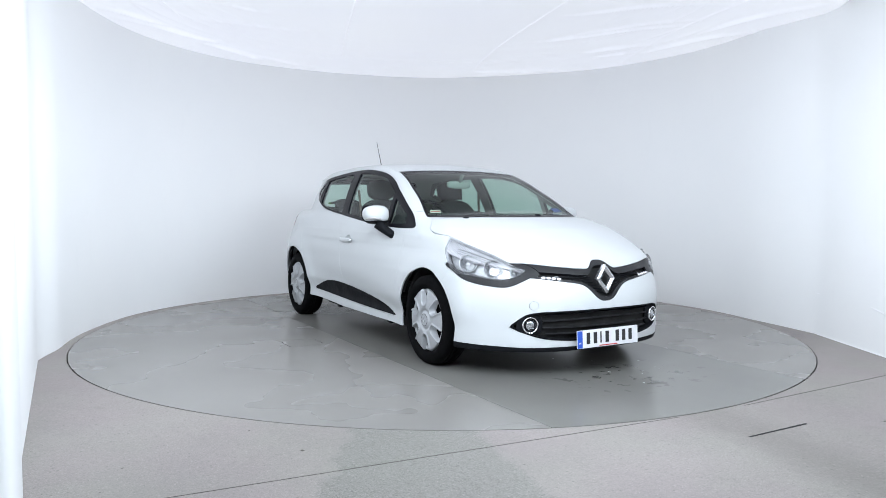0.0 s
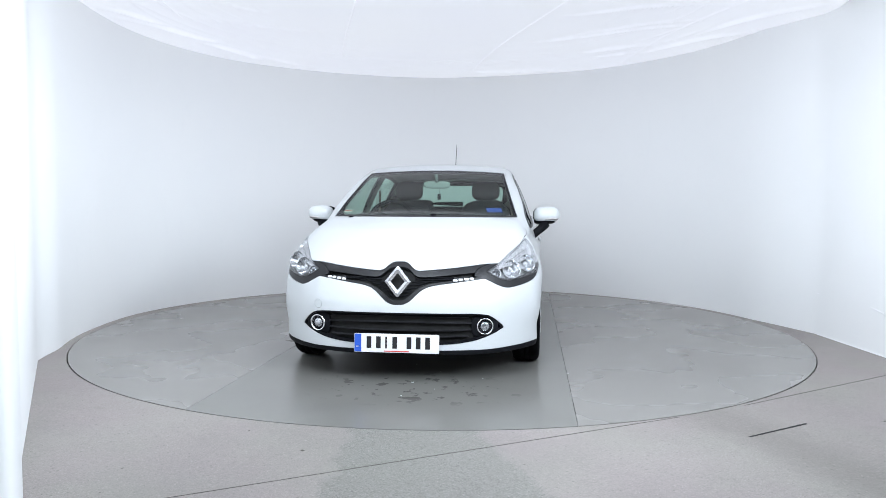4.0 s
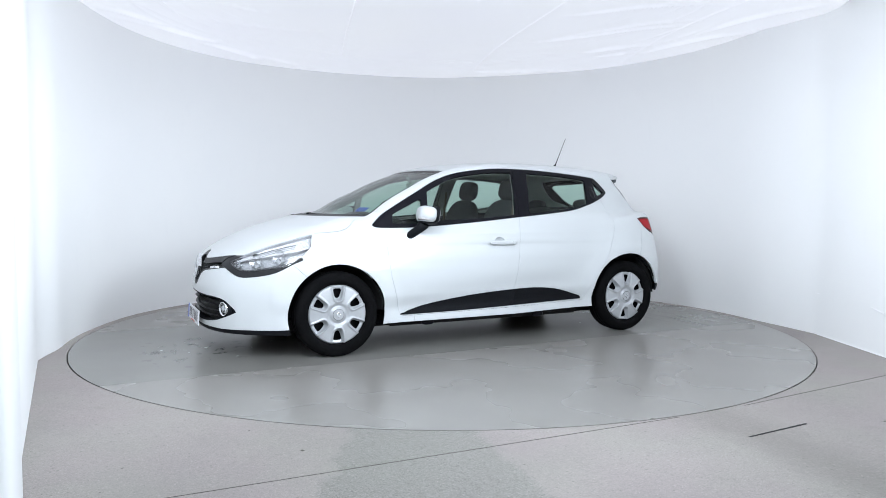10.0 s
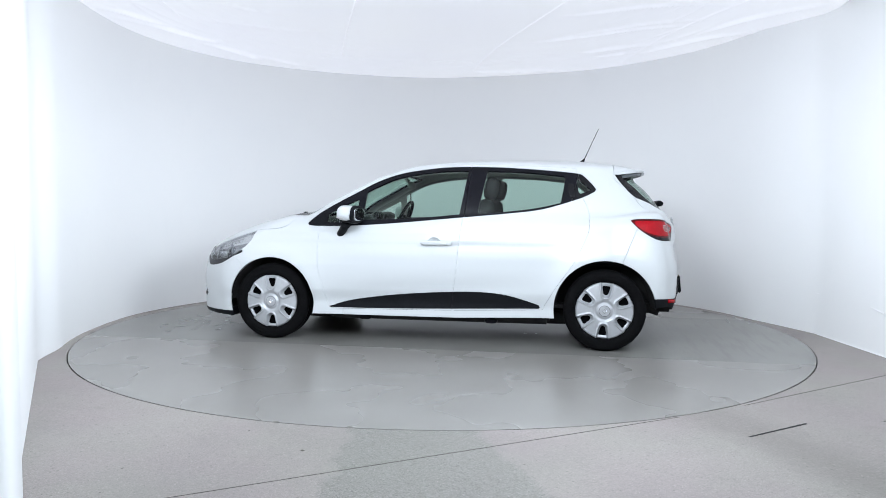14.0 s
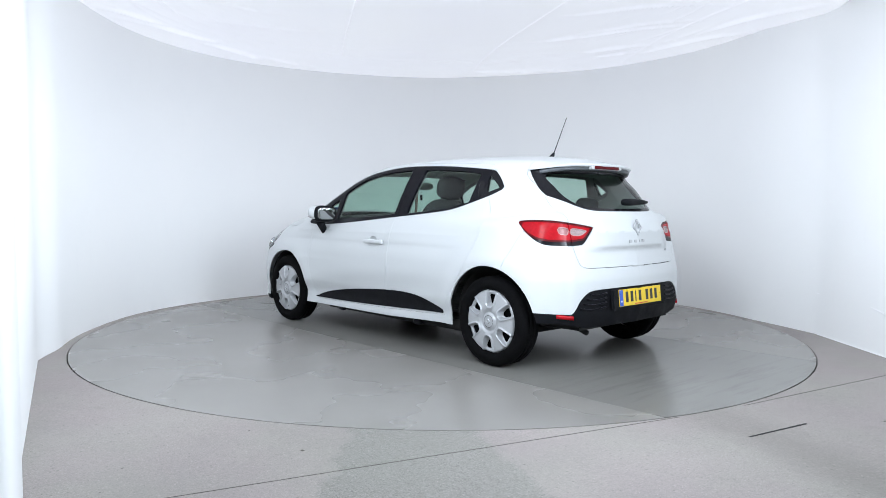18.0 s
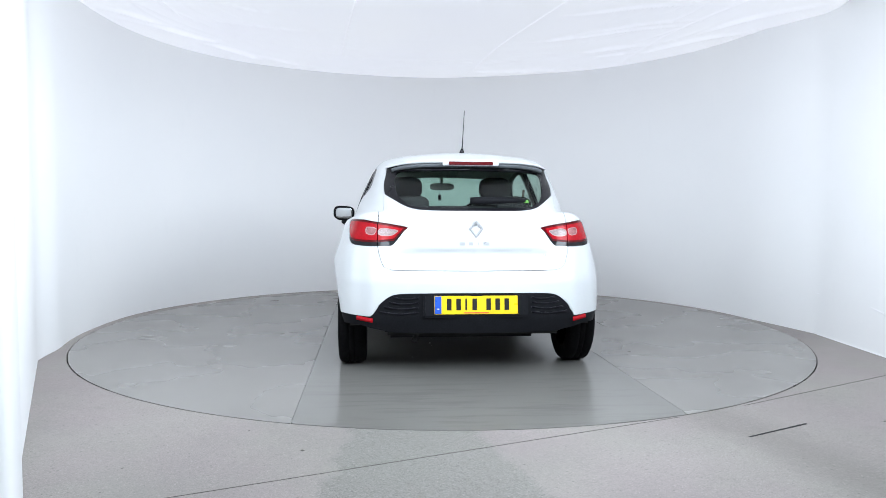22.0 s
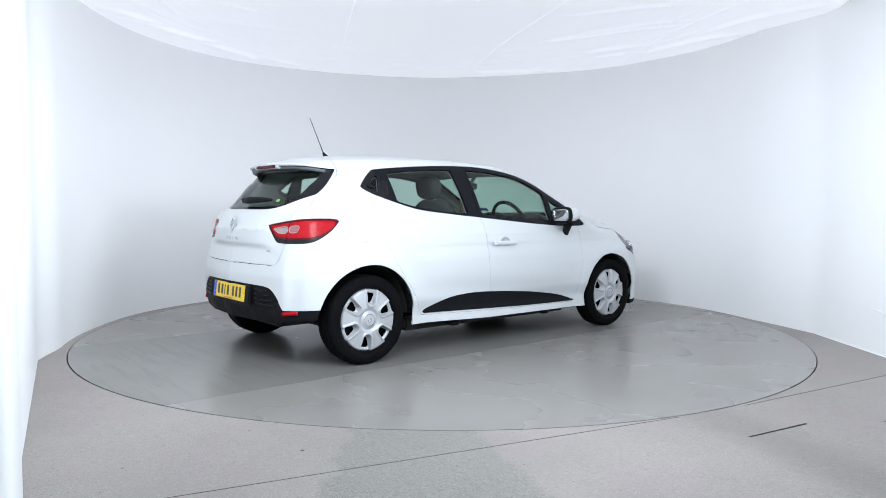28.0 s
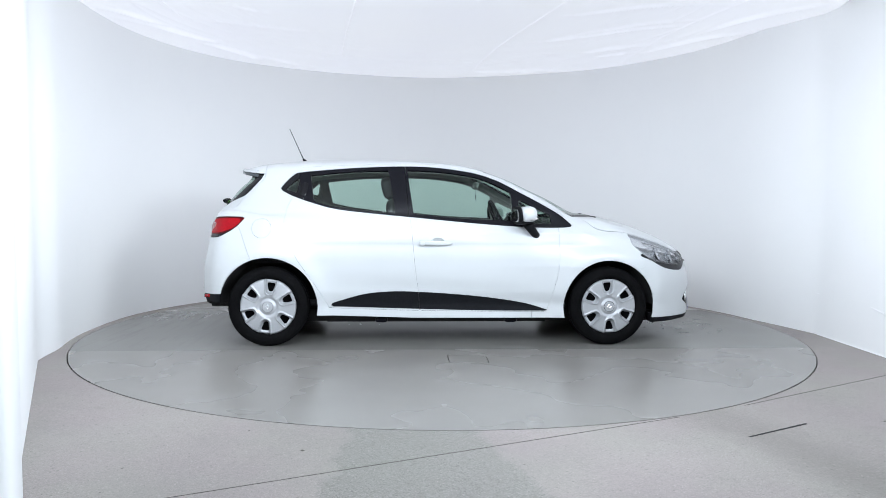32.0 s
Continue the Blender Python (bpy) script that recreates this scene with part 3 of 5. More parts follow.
def soft_loop(pts, n=5):
    """A smooth closed line through points; a point given twice stays a corner."""
    P = [np.array(p, float) for p in pts]
    out = []
    for i in range(len(P)):
        a, b, c, d = P[i - 1], P[i], P[(i + 1) % len(P)], P[(i + 2) % len(P)]
        if np.allclose(b, c):
            continue
        if np.allclose(a, b):
            a = b - (c - b) * .3
        if np.allclose(c, d):
            d = c + (c - b) * .3
        for k in range(n):
            t = k / n
            out.append(.5 * (2 * b + (c - a) * t + (2 * a - 5 * b + 4 * c - d) * t * t + (3 * b - a - 3 * c + d) * t ** 3))
    return out


def side(pts, inner=.42, smooth=True):
    """An outline seen from the side, on both flanks."""
    loop = soft_loop(pts) if smooth else pts
    return lambda V: np.maximum(outline_field(V[:, 0], V[:, 2], loop), inner - np.abs(V[:, 1]))


def facing(pts, limit, rear=False, smooth=True):
    """An outline seen from straight ahead or behind, the same on both halves: half outlines start and end at y = 0."""
    half = [p for p in pts]
    full = half + [(-y, z) for y, z in reversed(half) if y > 1e-6]
    loop = soft_loop(full) if smooth else full
    s = -1 if rear else 1
    return lambda V: np.maximum(outline_field(V[:, 1], V[:, 2], loop), limit - s * V[:, 0])


def corner(pts, limit, rear=False):
    """An outline that wraps round a corner of the car: s runs from the flank to the middle."""
    loop = soft_loop(pts)
    k = -1 if rear else 1
    return lambda V: np.maximum(outline_field(k * V[:, 0] - np.abs(V[:, 1]), V[:, 2], loop), limit - k * V[:, 0])


def halves(M):
    return keep(M, -M[0][:, 1]), keep(M, M[0][:, 1])


def panel(name, M, material, parent, depth=.012, lift=0.0, label=""):
    """A skin patch as a part: edges turned inwards by depth, the whole lifted along its normals."""
    V, N, T = M
    if len(T) == 0:
        return None
    N = N / np.linalg.norm(N, axis=1)[:, None]
    V = V + N * lift
    if depth:
        e = np.concatenate([T[:, [0, 1]], T[:, [1, 2]], T[:, [2, 0]]])
        key = np.sort(e, 1)
        _, first, count = np.unique(key, axis=0, return_index=True, return_counts=True)
        e = e[first[count == 1]]
        n = len(V)
        a, b = e.T
        out = np.cross(V[b] - V[a], N[a])
        out /= np.maximum(np.linalg.norm(out, axis=1), 1e-9)[:, None]
        m = len(e)
        V = np.concatenate([V, V[a], V[b], V[b] - N[b] * depth, V[a] - N[a] * depth])
        N = np.concatenate([N, out, out, out, out])
        i = n + np.arange(m)
        T = np.concatenate([T, np.stack([i + m, i, i + 3 * m], 1), np.stack([i + m, i + 3 * m, i + 2 * m], 1)])
    return mesh_object(name, V, T, material, parent, True, label, N)


# ---- shapes for the smaller pieces ----
def grid_object(name, P, material, parent, closed_u=False, closed_v=False, label="", smooth=True, caps=False):
    nu, nv = P.shape[:2]
    faces = []
    for i in range(nu if closed_u else nu - 1):
        for j in range(nv if closed_v else nv - 1):
            i2, j2 = (i + 1) % nu, (j + 1) % nv
            faces.append((i * nv + j, i2 * nv + j, i2 * nv + j2, i * nv + j2))
    if caps:
        faces += [tuple(range(nv))[::-1], tuple((nu - 1) * nv + j for j in range(nv))]
    ob = mesh_object(name, P.reshape(-1, 3), faces, material, parent, smooth, label)
    bm = bmesh.new()
    bm.from_mesh(ob.data)
    bmesh.ops.recalc_face_normals(bm, faces=bm.faces)
    bm.to_mesh(ob.data)
    bm.free()
    return ob


def cushion(name, centre, size, material, parent, power=3.2, turn=None, label="", n=20, taper=0.0):
    """A rounded block: half sizes, and a power that says how boxy it is."""
    s = lambda w, m: np.sign(np.cos(w)) * np.abs(np.cos(w)) ** m
    q = lambda w, m: np.sign(np.sin(w)) * np.abs(np.sin(w)) ** m
    e = 2 / power
    u, v = np.meshgrid(np.linspace(-math.pi / 2, math.pi / 2, n), np.linspace(-math.pi, math.pi, 2 * n, endpoint=False), indexing="ij")
    z = q(u, e)
    k = 1 - taper * z
    P = np.stack([s(u, e) * s(v, e) * size[0] * k, s(u, e) * q(v, e) * size[1] * k, z * size[2]], -1)
    m = pose(*centre) @ (turn or Matrix())
    P = P @ np.array(m.to_3x3()).T + np.array(m.translation)
    return grid_object(name, P, material, parent, closed_v=True, label=label)


def tube(name, pts, radius, material, parent, n=10, label="", closed=False):
    pts = [Vector(p) for p in pts]
    radii = radius if isinstance(radius, (list, tuple)) else [radius] * len(pts)
    rings = []
    for i, p in enumerate(pts):
        a, b = pts[i - 1 if i or closed else 0], pts[(i + 1) % len(pts) if closed else min(i + 1, len(pts) - 1)]
        q = (b - a).to_track_quat("Z", "Y").to_matrix()
        if closed:
            q = Matrix((b - a, Vector((0, 0, 1)), (b - a).cross(Vector((0, 0, 1))))).transposed() if False else q
        rings.append([p + q @ Vector((math.cos(t) * radii[i], math.sin(t) * radii[i], 0)) for t in np.linspace(0, 2 * math.pi, n, endpoint=False)])
    return grid_object(name, np.array(rings, float), material, parent, closed_u=closed, closed_v=True, label=label, caps=not closed)


def box(name, centre, size, material, parent, m=None, bevel=.002, label=""):
    bm = bmesh.new()
    bmesh.ops.create_cube(bm, size=1)
    bmesh.ops.scale(bm, vec=size, verts=bm.verts)
    if bevel:
        bmesh.ops.bevel(bm, geom=bm.edges[:], offset=bevel, segments=2, affect="EDGES")
    bmesh.ops.transform(bm, matrix=pose(*centre) @ (m or Matrix()), verts=bm.verts)
    return part(name, bm, material, parent, label)


def lathe(name, profile, material, parent, n=64, m=None, label=""):
    """Turned about the y axis: profile of (radius, y)."""
    a = np.linspace(0, 2 * math.pi, n, endpoint=False)
    P = np.array([[(r * math.cos(t), y, r * math.sin(t)) for t in a] for r, y in profile])
    if m is not None:
        P = P @ np.array(m.to_3x3()).T + np.array(m.translation)
    return grid_object(name, P, material, parent, closed_v=True, label=label)


# ---- the car ----
CAR = new("car")
tagged(CAR, "white five-door hatchback with black plastic trims and silver wheels", "car")

V0, T0 = skin_mesh()
g0 = body_normal(V0)
SKIN = (V0, g0 / np.linalg.norm(g0, axis=1)[:, None], T0)

WHEEL_Z, WHEEL_R = .300, .300
arch = lambda V: np.maximum(np.minimum(np.hypot(V[:, 0] - AXLE, V[:, 2] - .30) - .352, np.hypot(V[:, 0] + AXLE, V[:, 2] - .30) - .370), .5 - np.abs(V[:, 1]))
floor_z = lambda V: .212 - .036 * np.clip((V[:, 0] - 1.5) * 20, 0, 1) + .03 * np.clip((-V[:, 0] - .2), 0, 1) + (.042 + .043 * np.clip((np.abs(V[:, 1]) - .5) / .22, 0, 1)) * (V[:, 0] < -1.5) - V[:, 2]
SKIN = keep(SKIN, -arch(SKIN[0]))
SKIN = keep(SKIN, floor_z(SKIN[0]))

# side windows
band = side([(1.02, .913), (1.02, .913), (.99, .945), (.91, 1.01), (.754, 1.10), (.608, 1.178), (.465, 1.254), (.316, 1.308), (.169, 1.338), (-.054, 1.364), (-.264, 1.370), (-.55, 1.362),
             (-.86, 1.339), (-1.08, 1.316), (-1.13, 1.298), (-1.19, 1.24), (-1.226, 1.19), (-1.20, 1.168), (-1.126, 1.132), (-.973, 1.080), (-.794, 1.034), (-.531, 1.004), (-.18, .972),
             (.164, .940), (.453, .917), (.738, .902), (.95, .902)])
quarter_pane = side([(.855, .93), (.855, .93), (.845, 1.0), (.845, 1.0), (.60, 1.12), (.60, 1.12), (.618, .93), (.618, .93)])
front_pane = side([(.565, .952), (.565, .952), (.545, 1.17), (.545, 1.17), (.44, 1.225), (.314, 1.278), (.168, 1.309), (-.053, 1.334), (-.255, 1.340), (-.255, 1.340), (-.205, 1.0), (-.205, 1.0), (.15, .968)])
rear_pane = side([(-.40, 1.338), (-.40, 1.338), (-.72, 1.324), (-1.0, 1.294), (-1.0, 1.294), (-.965, 1.09), (-.965, 1.09), (-.795, 1.052), (-.56, 1.022), (-.34, 1.003), (-.34, 1.003)])
tail_pane = side([(-1.075, 1.285), (-1.075, 1.285), (-1.195, 1.19), (-1.195, 1.19), (-1.10, 1.155), (-1.10, 1.155)])
# front and rear glass
screen = facing([(0, .985), (.4, .984), (.683, .982), (.683, .982), (.622, 1.145), (.558, 1.322), (.545, 1.338), (.3, 1.352), (0, 1.357)], .1)
glass_s = curve((1.0, 1.2), (1.06, 1.10), (1.10, 1.035), (1.135, .972), (1.19, .905), (1.263, .855), (1.34, .82))
glass_face = facing([(0, 1.031), (.2, 1.031), (.324, 1.035), (.407, 1.052), (.494, 1.10), (.61, 1.18), (.61, 1.25), (.585, 1.30), (.54, 1.318), (.324, 1.328), (0, 1.333)], 1.28, True)
tailglass = lambda V: np.maximum(glass_face(V), (glass_s(V[:, 2]) + V[:, 0] + np.abs(V[:, 1])) * .7)
# panels
front_door = side([(.905, 1.2), (.905, .95), (.911, .82), (.912, .705), (.898, .565), (.861, .422), (.822, .285), (.80, .262), (.76, .258), (.3, .262), (-.156, .266), (-.156, .266), (-.168, .416), (-.19, .57), (-.224, .912), (-.26, 1.1), (-.30, 1.45), (.3, 1.45)], .57)
rear_door = side([(-.30, 1.45), (-.26, 1.1), (-.224, .912), (-.19, .57), (-.168, .416), (-.156, .266), (-.156, .266), (-.5, .276), (-.82, .29), (-.85, .315), (-.942, .468), (-1.066, .645), (-1.118, .75), (-1.166, .86), (-1.178, .94), (-1.166, 1.045), (-1.12, 1.14), (-1.08, 1.25), (-1.0, 1.45)], .57)
trim = side([(.835, .266), (.835, .266), (.75, .295), (.625, .328), (.408, .362), (.148, .390), (-.146, .409), (-.371, .413), (-.587, .391), (-.825, .322), (-.825, .322), (-.822, .300), (-.822, .300), (-.156, .280), (.4, .268)])
bonnet = lambda V: np.maximum(outline_field(V[:, 0], np.abs(V[:, 1]), soft_loop([(1.36, -.3), (1.36, 0), (1.30, .3), (1.17, .52), (1.05, .655), (1.05, .655), (1.13, .70), (1.20, .745), (1.34, .752), (1.47, .735), (1.68, .69), (1.90, .60), (1.98, .52),
                                                                              (2.04, .345), (2.075, .151), (2.074, .1), (2.05, .06), (2.035, .02), (2.03, -.3)])), .62 - V[:, 2])
lamp_front = corner([(.675, .775), (.688, .815), (.702, .856), (.702, .856), (.85, .825), (.987, .796), (1.16, .755), (1.299, .714), (1.40, .685), (1.455, .667), (1.455, .667), (1.376, .634), (1.263, .612), (1.097, .617), (.951, .632), (.815, .647), (.73, .70)], 1.3)
bezel = corner([(.70, .70), (.80, .65), (.86, .622), (.94, .598), (1.07, .578), (1.25, .566), (1.34, .576), (1.42, .60), (1.51, .632), (1.57, .65), (1.47, .70), (1.30, .714), (1.0, .72)], 1.45)
grille_top = facing([(0, .474), (.03, .475), (.05, .482), (.079, .500), (.139, .556), (.20, .584), (.341, .605), (.478, .623), (.54, .63), (.56, .66), (.545, .70), (.52, .712), (.345, .692), (.151, .674), (.099, .678), (.057, .712), (.026, .724), (0, .724)], 1.6)
grille_low = facing([(0, .237), (.261, .238), (.438, .256), (.552, .291), (.62, .325), (.630, .334), (.615, .345), (.552, .401), (.488, .419), (.40, .423), (.255, .425), (0, .426)], 1.6)
front_bumper = lambda V: np.minimum(np.maximum(np.maximum(V[:, 2] - .66, 1.60 - V[:, 0] - (.646 - V[:, 2]) * 1.1), 1.45 - V[:, 0]), np.maximum(1.84 - V[:, 0], V[:, 2] - .73))
lip = lambda V: np.maximum(V[:, 2] - (.204 + .03 * np.clip(np.abs(V[:, 1]) - .55, 0, .3)), 1.4 - V[:, 0])
gate_y = curve((.6, .40), (.665, .50), (.68, .548), (.726, .574), (.817, .594), (.90, .597), (1.05, .59))
gate_s = curve((.9, 1.21), (.99, 1.139), (1.062, 1.015), (1.16, .935), (1.264, .815), (1.34, .775), (1.5, .775))


def tailgate(V):
    x, y, z = V[:, 0], np.abs(V[:, 1]), V[:, 2]
    mixed = np.clip((z - .90) / .16, 0, 1)
    mixed = mixed * mixed * (3 - 2 * mixed)
    edge = (y - gate_y(z)) * (1 - mixed) + (gate_s(z) + x + y) * .7 * mixed
    return np.maximum(np.maximum(edge, .667 - z), x + 1.36)


lamp_rear = corner([(.70, .962), (.70, .962), (.783, .972), (.975, .971), (1.142, .958), (1.39, .929), (1.39, .929), (1.297, .847), (1.297, .847), (1.157, .836), (.95, .842), (.84, .862), (.76, .90)], 1.3, True)
lamp_whole = corner([(.70, .964), (.70, .964), (.783, .974), (.975, .973), (1.142, .960), (1.395, .930), (1.395, .930), (1.30, .826), (1.26, .816), (1.157, .811), (.95, .818), (.85, .845), (.76, .90)], 1.3, True)
rear_bumper = lambda V: np.maximum(V[:, 0] + 1.42 + (V[:, 2] - .666) * .42, V[:, 2] - .9)
skirt = facing([(0, .10), (1.0, .10), (1.0, .372), (.66, .383), (.635, .386), (.60, .43), (.587, .455), (.527, .505), (.46, .525), (.3, .531), (0, .534)], 1.3, True)
flap = lambda V: np.maximum(np.hypot(V[:, 0] + 1.342, (V[:, 2] - .888)) - .073, V[:, 1] + .5)

glass_side, SKIN = cut(SKIN, band, .001)
glass_front, SKIN = cut(SKIN, screen, .001)
glass_rear, SKIN = cut(SKIN, tailglass, .001)
LINER = SKIN

lens_f, SKIN = cut(SKIN, lamp_front)
bezel_f, SKIN = cut(SKIN, bezel, .001)
top_g, SKIN = cut(SKIN, grille_top, .001)
low_g, SKIN = cut(SKIN, grille_low, .001)
hood, SKIN = cut(SKIN, bonnet, .0014)
nose, SKIN = cut(SKIN, front_bumper)
chin, nose = cut(nose, lip, .001)
tow_cap, nose = cut(nose, lambda V: np.maximum(np.hypot(V[:, 1] + .505, V[:, 2] - .461) - .027, 1.7 - V[:, 0]), .001)
lens_r, SKIN = cut(SKIN, lamp_whole, .001)
lens_r, foot_r = cut(lens_r, lamp_rear, 0)
gate, SKIN = cut(SKIN, tailgate, .0018)
tail, SKIN = cut(SKIN, rear_bumper)
apron, tail = cut(tail, skirt, .001)
doors_f, SKIN = cut(SKIN, front_door, .0009)
doors_r, SKIN = cut(SKIN, rear_door, .0009)
cup_f = side([(-.020 + .050 * math.cos(a), .790 + .034 * math.sin(a)) for a in np.linspace(0, 2 * math.pi, 16, endpoint=False)])
cups, doors_f = cut(doors_f, cup_f, 0)
for _ in range(2):
    for level in (-.008, -.018, -.026):
        a, b = keep(cups, cup_f(cups[0]) - level), keep(cups, level - cup_f(cups[0]))
        cups = (np.concatenate([a[0], b[0]]), np.concatenate([a[1], b[1]]), np.concatenate([a[2], b[2] + len(a[0])]))
    break
trims_f, doors_f = cut(doors_f, trim, .001)
trims_r, doors_r = cut(doors_r, trim, .001)
lid, SKIN = cut(SKIN, flap)
wings, SKIN = cut(SKIN, lambda V: np.maximum(.7 - V[:, 0], V[:, 2] - 1.02))
sills, SKIN = cut(SKIN, lambda V: np.maximum(V[:, 2] - .30, np.abs(V[:, 0]) - 1.0), -.0005)

panel("body_shell", SKIN, PAINT, CAR)
panel("bonnet", hood, PAINT, CAR)
panel("front_bumper", nose, PAINT, CAR)
panel("chin_spoiler", chin, TRIM, CAR, label="black plastic lower lip")
panel("rear_bumper", tail, PAINT, CAR)
panel("fuel_flap", lid, PAINT, CAR)
panel("tow_cap", tow_cap, PAINT, CAR)
TAILGATE = panel("tailgate", gate, PAINT, CAR)
APRON = panel("rear_apron", apron, TRIM, CAR, lift=-.004, label="black grained plastic rear skirt")
for w in halves(wings):
    panel("front_wing", w, PAINT, CAR)
for w in halves(sills):
    panel("sill", w, PAINT, CAR)

# doors with their glass, frames and lower trims
pane_f, rest = cut(glass_side, front_pane, .0)
pane_q, rest = cut(rest, quarter_pane, .0)
pane_r, rest = cut(rest, rear_pane, .0)
pane_t, rest = cut(rest, tail_pane, .0)
frame_f, frame_r = keep(rest, -.24 - .08 * (rest[0][:, 2] - 1) - rest[0][:, 0]), keep(rest, rest[0][:, 0] + .244 + .08 * (rest[0][:, 2] - 1))
frame_c, frame_r = keep(frame_r, frame_r[0][:, 0] + 1.07 + .25 * (frame_r[0][:, 2] - 1.2)), keep(frame_r, -frame_r[0][:, 0] - 1.067 - .25 * (frame_r[0][:, 2] - 1.2))
for k in (0, 1):
    d = panel("front_door", halves(doors_f)[k], PAINT, CAR)
    panel("window_frame", halves(frame_f)[k], FRAME, d, .02, -.002, "black satin window frame")
    for q in (pane_f, pane_q):
        panel("window_glass", halves(q)[k], GLASS, d, 0, -.008, "green-tinted glass").visible_shadow = False
    panel("lower_trim", halves(trims_f)[k], TRIM, d, .02, .006, "black plastic rubbing strip")
    q = halves(cups)[k]
    dep = .024 * np.sqrt(np.clip(-cup_f(q[0]) / .034, 0, 1))[:, None]
    grab = mesh_object("handle_cup", q[0] - q[1] * dep, q[2], PAINT, d, True)
    d = panel("rear_door", halves(doors_r)[k], PAINT, CAR)
    panel("window_frame", halves(frame_r)[k], FRAME, d, .02, -.002, "black satin window frame")
    panel("window_glass", halves(pane_r)[k], GLASS, d, 0, -.008, "green-tinted glass").visible_shadow = False
    panel("lower_trim", halves(trims_r)[k], TRIM, d, .02, .006, "black plastic rubbing strip")
    panel("corner_trim", halves(frame_c)[k], GLOSS, CAR, .02, -.002, "black window corner")
    panel("corner_glass", halves(pane_t)[k], GLASS, CAR, 0, -.006).visible_shadow = False

# windscreen and rear window, each with a black rim
clear_f, rim_f = cut(glass_front, lambda V: screen(V) + .016, 0)
panel("windscreen", clear_f, SCREEN, CAR, 0, -.004, "green-tinted windscreen").visible_shadow = False
panel("windscreen_seal", rim_f, FRAME, CAR, .015, -.004, "black windscreen rim")
inner = facing([(0, 1.052), (.324, 1.056), (.41, 1.076), (.465, 1.125), (.485, 1.20), (.475, 1.275), (.36, 1.287), (0, 1.292)], 1.28, True)
clear_r, rim_r = cut(glass_rear, inner, 0)
panel("rear_window", clear_r, GLASS, TAILGATE, 0, -.004, "tinted rear window").visible_shadow = False
panel("window_rim", rim_r, GLOSS, TAILGATE, .015, -.004, "black rear window rim")

# lining behind the skin, so that the inside is trimmed
LINER = keep(LINER, np.maximum(np.maximum(.45 - LINER[0][:, 2], LINER[0][:, 0] - 1.1), np.maximum(-1.72 - LINER[0][:, 0], np.minimum(LINER[0][:, 2] - 1.27, -1.36 - LINER[0][:, 0]))))
L = (LINER[0] - LINER[1] * .035, -LINER[1], LINER[2][:, ::-1])
roof_in, low_in = keep(L, 1.0 - L[0][:, 2]), keep(L, L[0][:, 2] - 1.0)
panel("headlining", roof_in, LINING, CAR, 0)
panel("door_lining", low_in, DASH, CAR, 0)
for name, M in (("front_pillar_lining", frame_f), ("rear_pillar_lining", frame_r), ("corner_lining", frame_c)):
    for V, N, T in halves(M):
        panel(name, (V - N * .030, -N, T[:, ::-1]), PILLAR, CAR, 0, label="grey pillar trim")


# ---- lamps, grilles, badges ----
def on_skin(x, y, z, out=0.0):
    """The point of the skin nearest to a guess, moved out along the normal."""
    p = settle(np.array([[x, y, z]], float), 8)
    n = body_normal(p)[0]
    n /= np.linalg.norm(n)
    return Vector(p[0] + n * out), Vector(n)


def aimed(p, n, roll=0.0):
    """A pose at p whose x axis is the normal n and whose z axis points up as far as it can."""
    x = n.normalized()
    y = Vector((0, 0, 1)).cross(x).normalized()
    z = x.cross(y)
    return Matrix.Translation(p) @ Matrix((x, y, z)).transposed().to_4x4() @ pose(0, 0, 0, roll, 0, 0)


def dish(name, centre, way, radius, depth, material, parent, n=28, bulb=None):
    """A round reflector bowl that opens along way."""
    m = aimed(Vector(centre), Vector(way))
    P = []
    for i in range(9):
        r = radius * i / 8
        P.append([m @ Vector((-depth * (1 - (i / 8) ** 2), r * math.cos(t), r * math.sin(t))) for t in np.linspace(0, 2 * math.pi, n, endpoint=False)])
    ob = grid_object(name, np.array(P, float), material, parent, closed_v=True)
    if bulb:
        cushion("bulb", m @ Vector((-depth * .5, 0, 0)), (radius * .28,) * 3, bulb, parent, 2, n=8)
    return ob


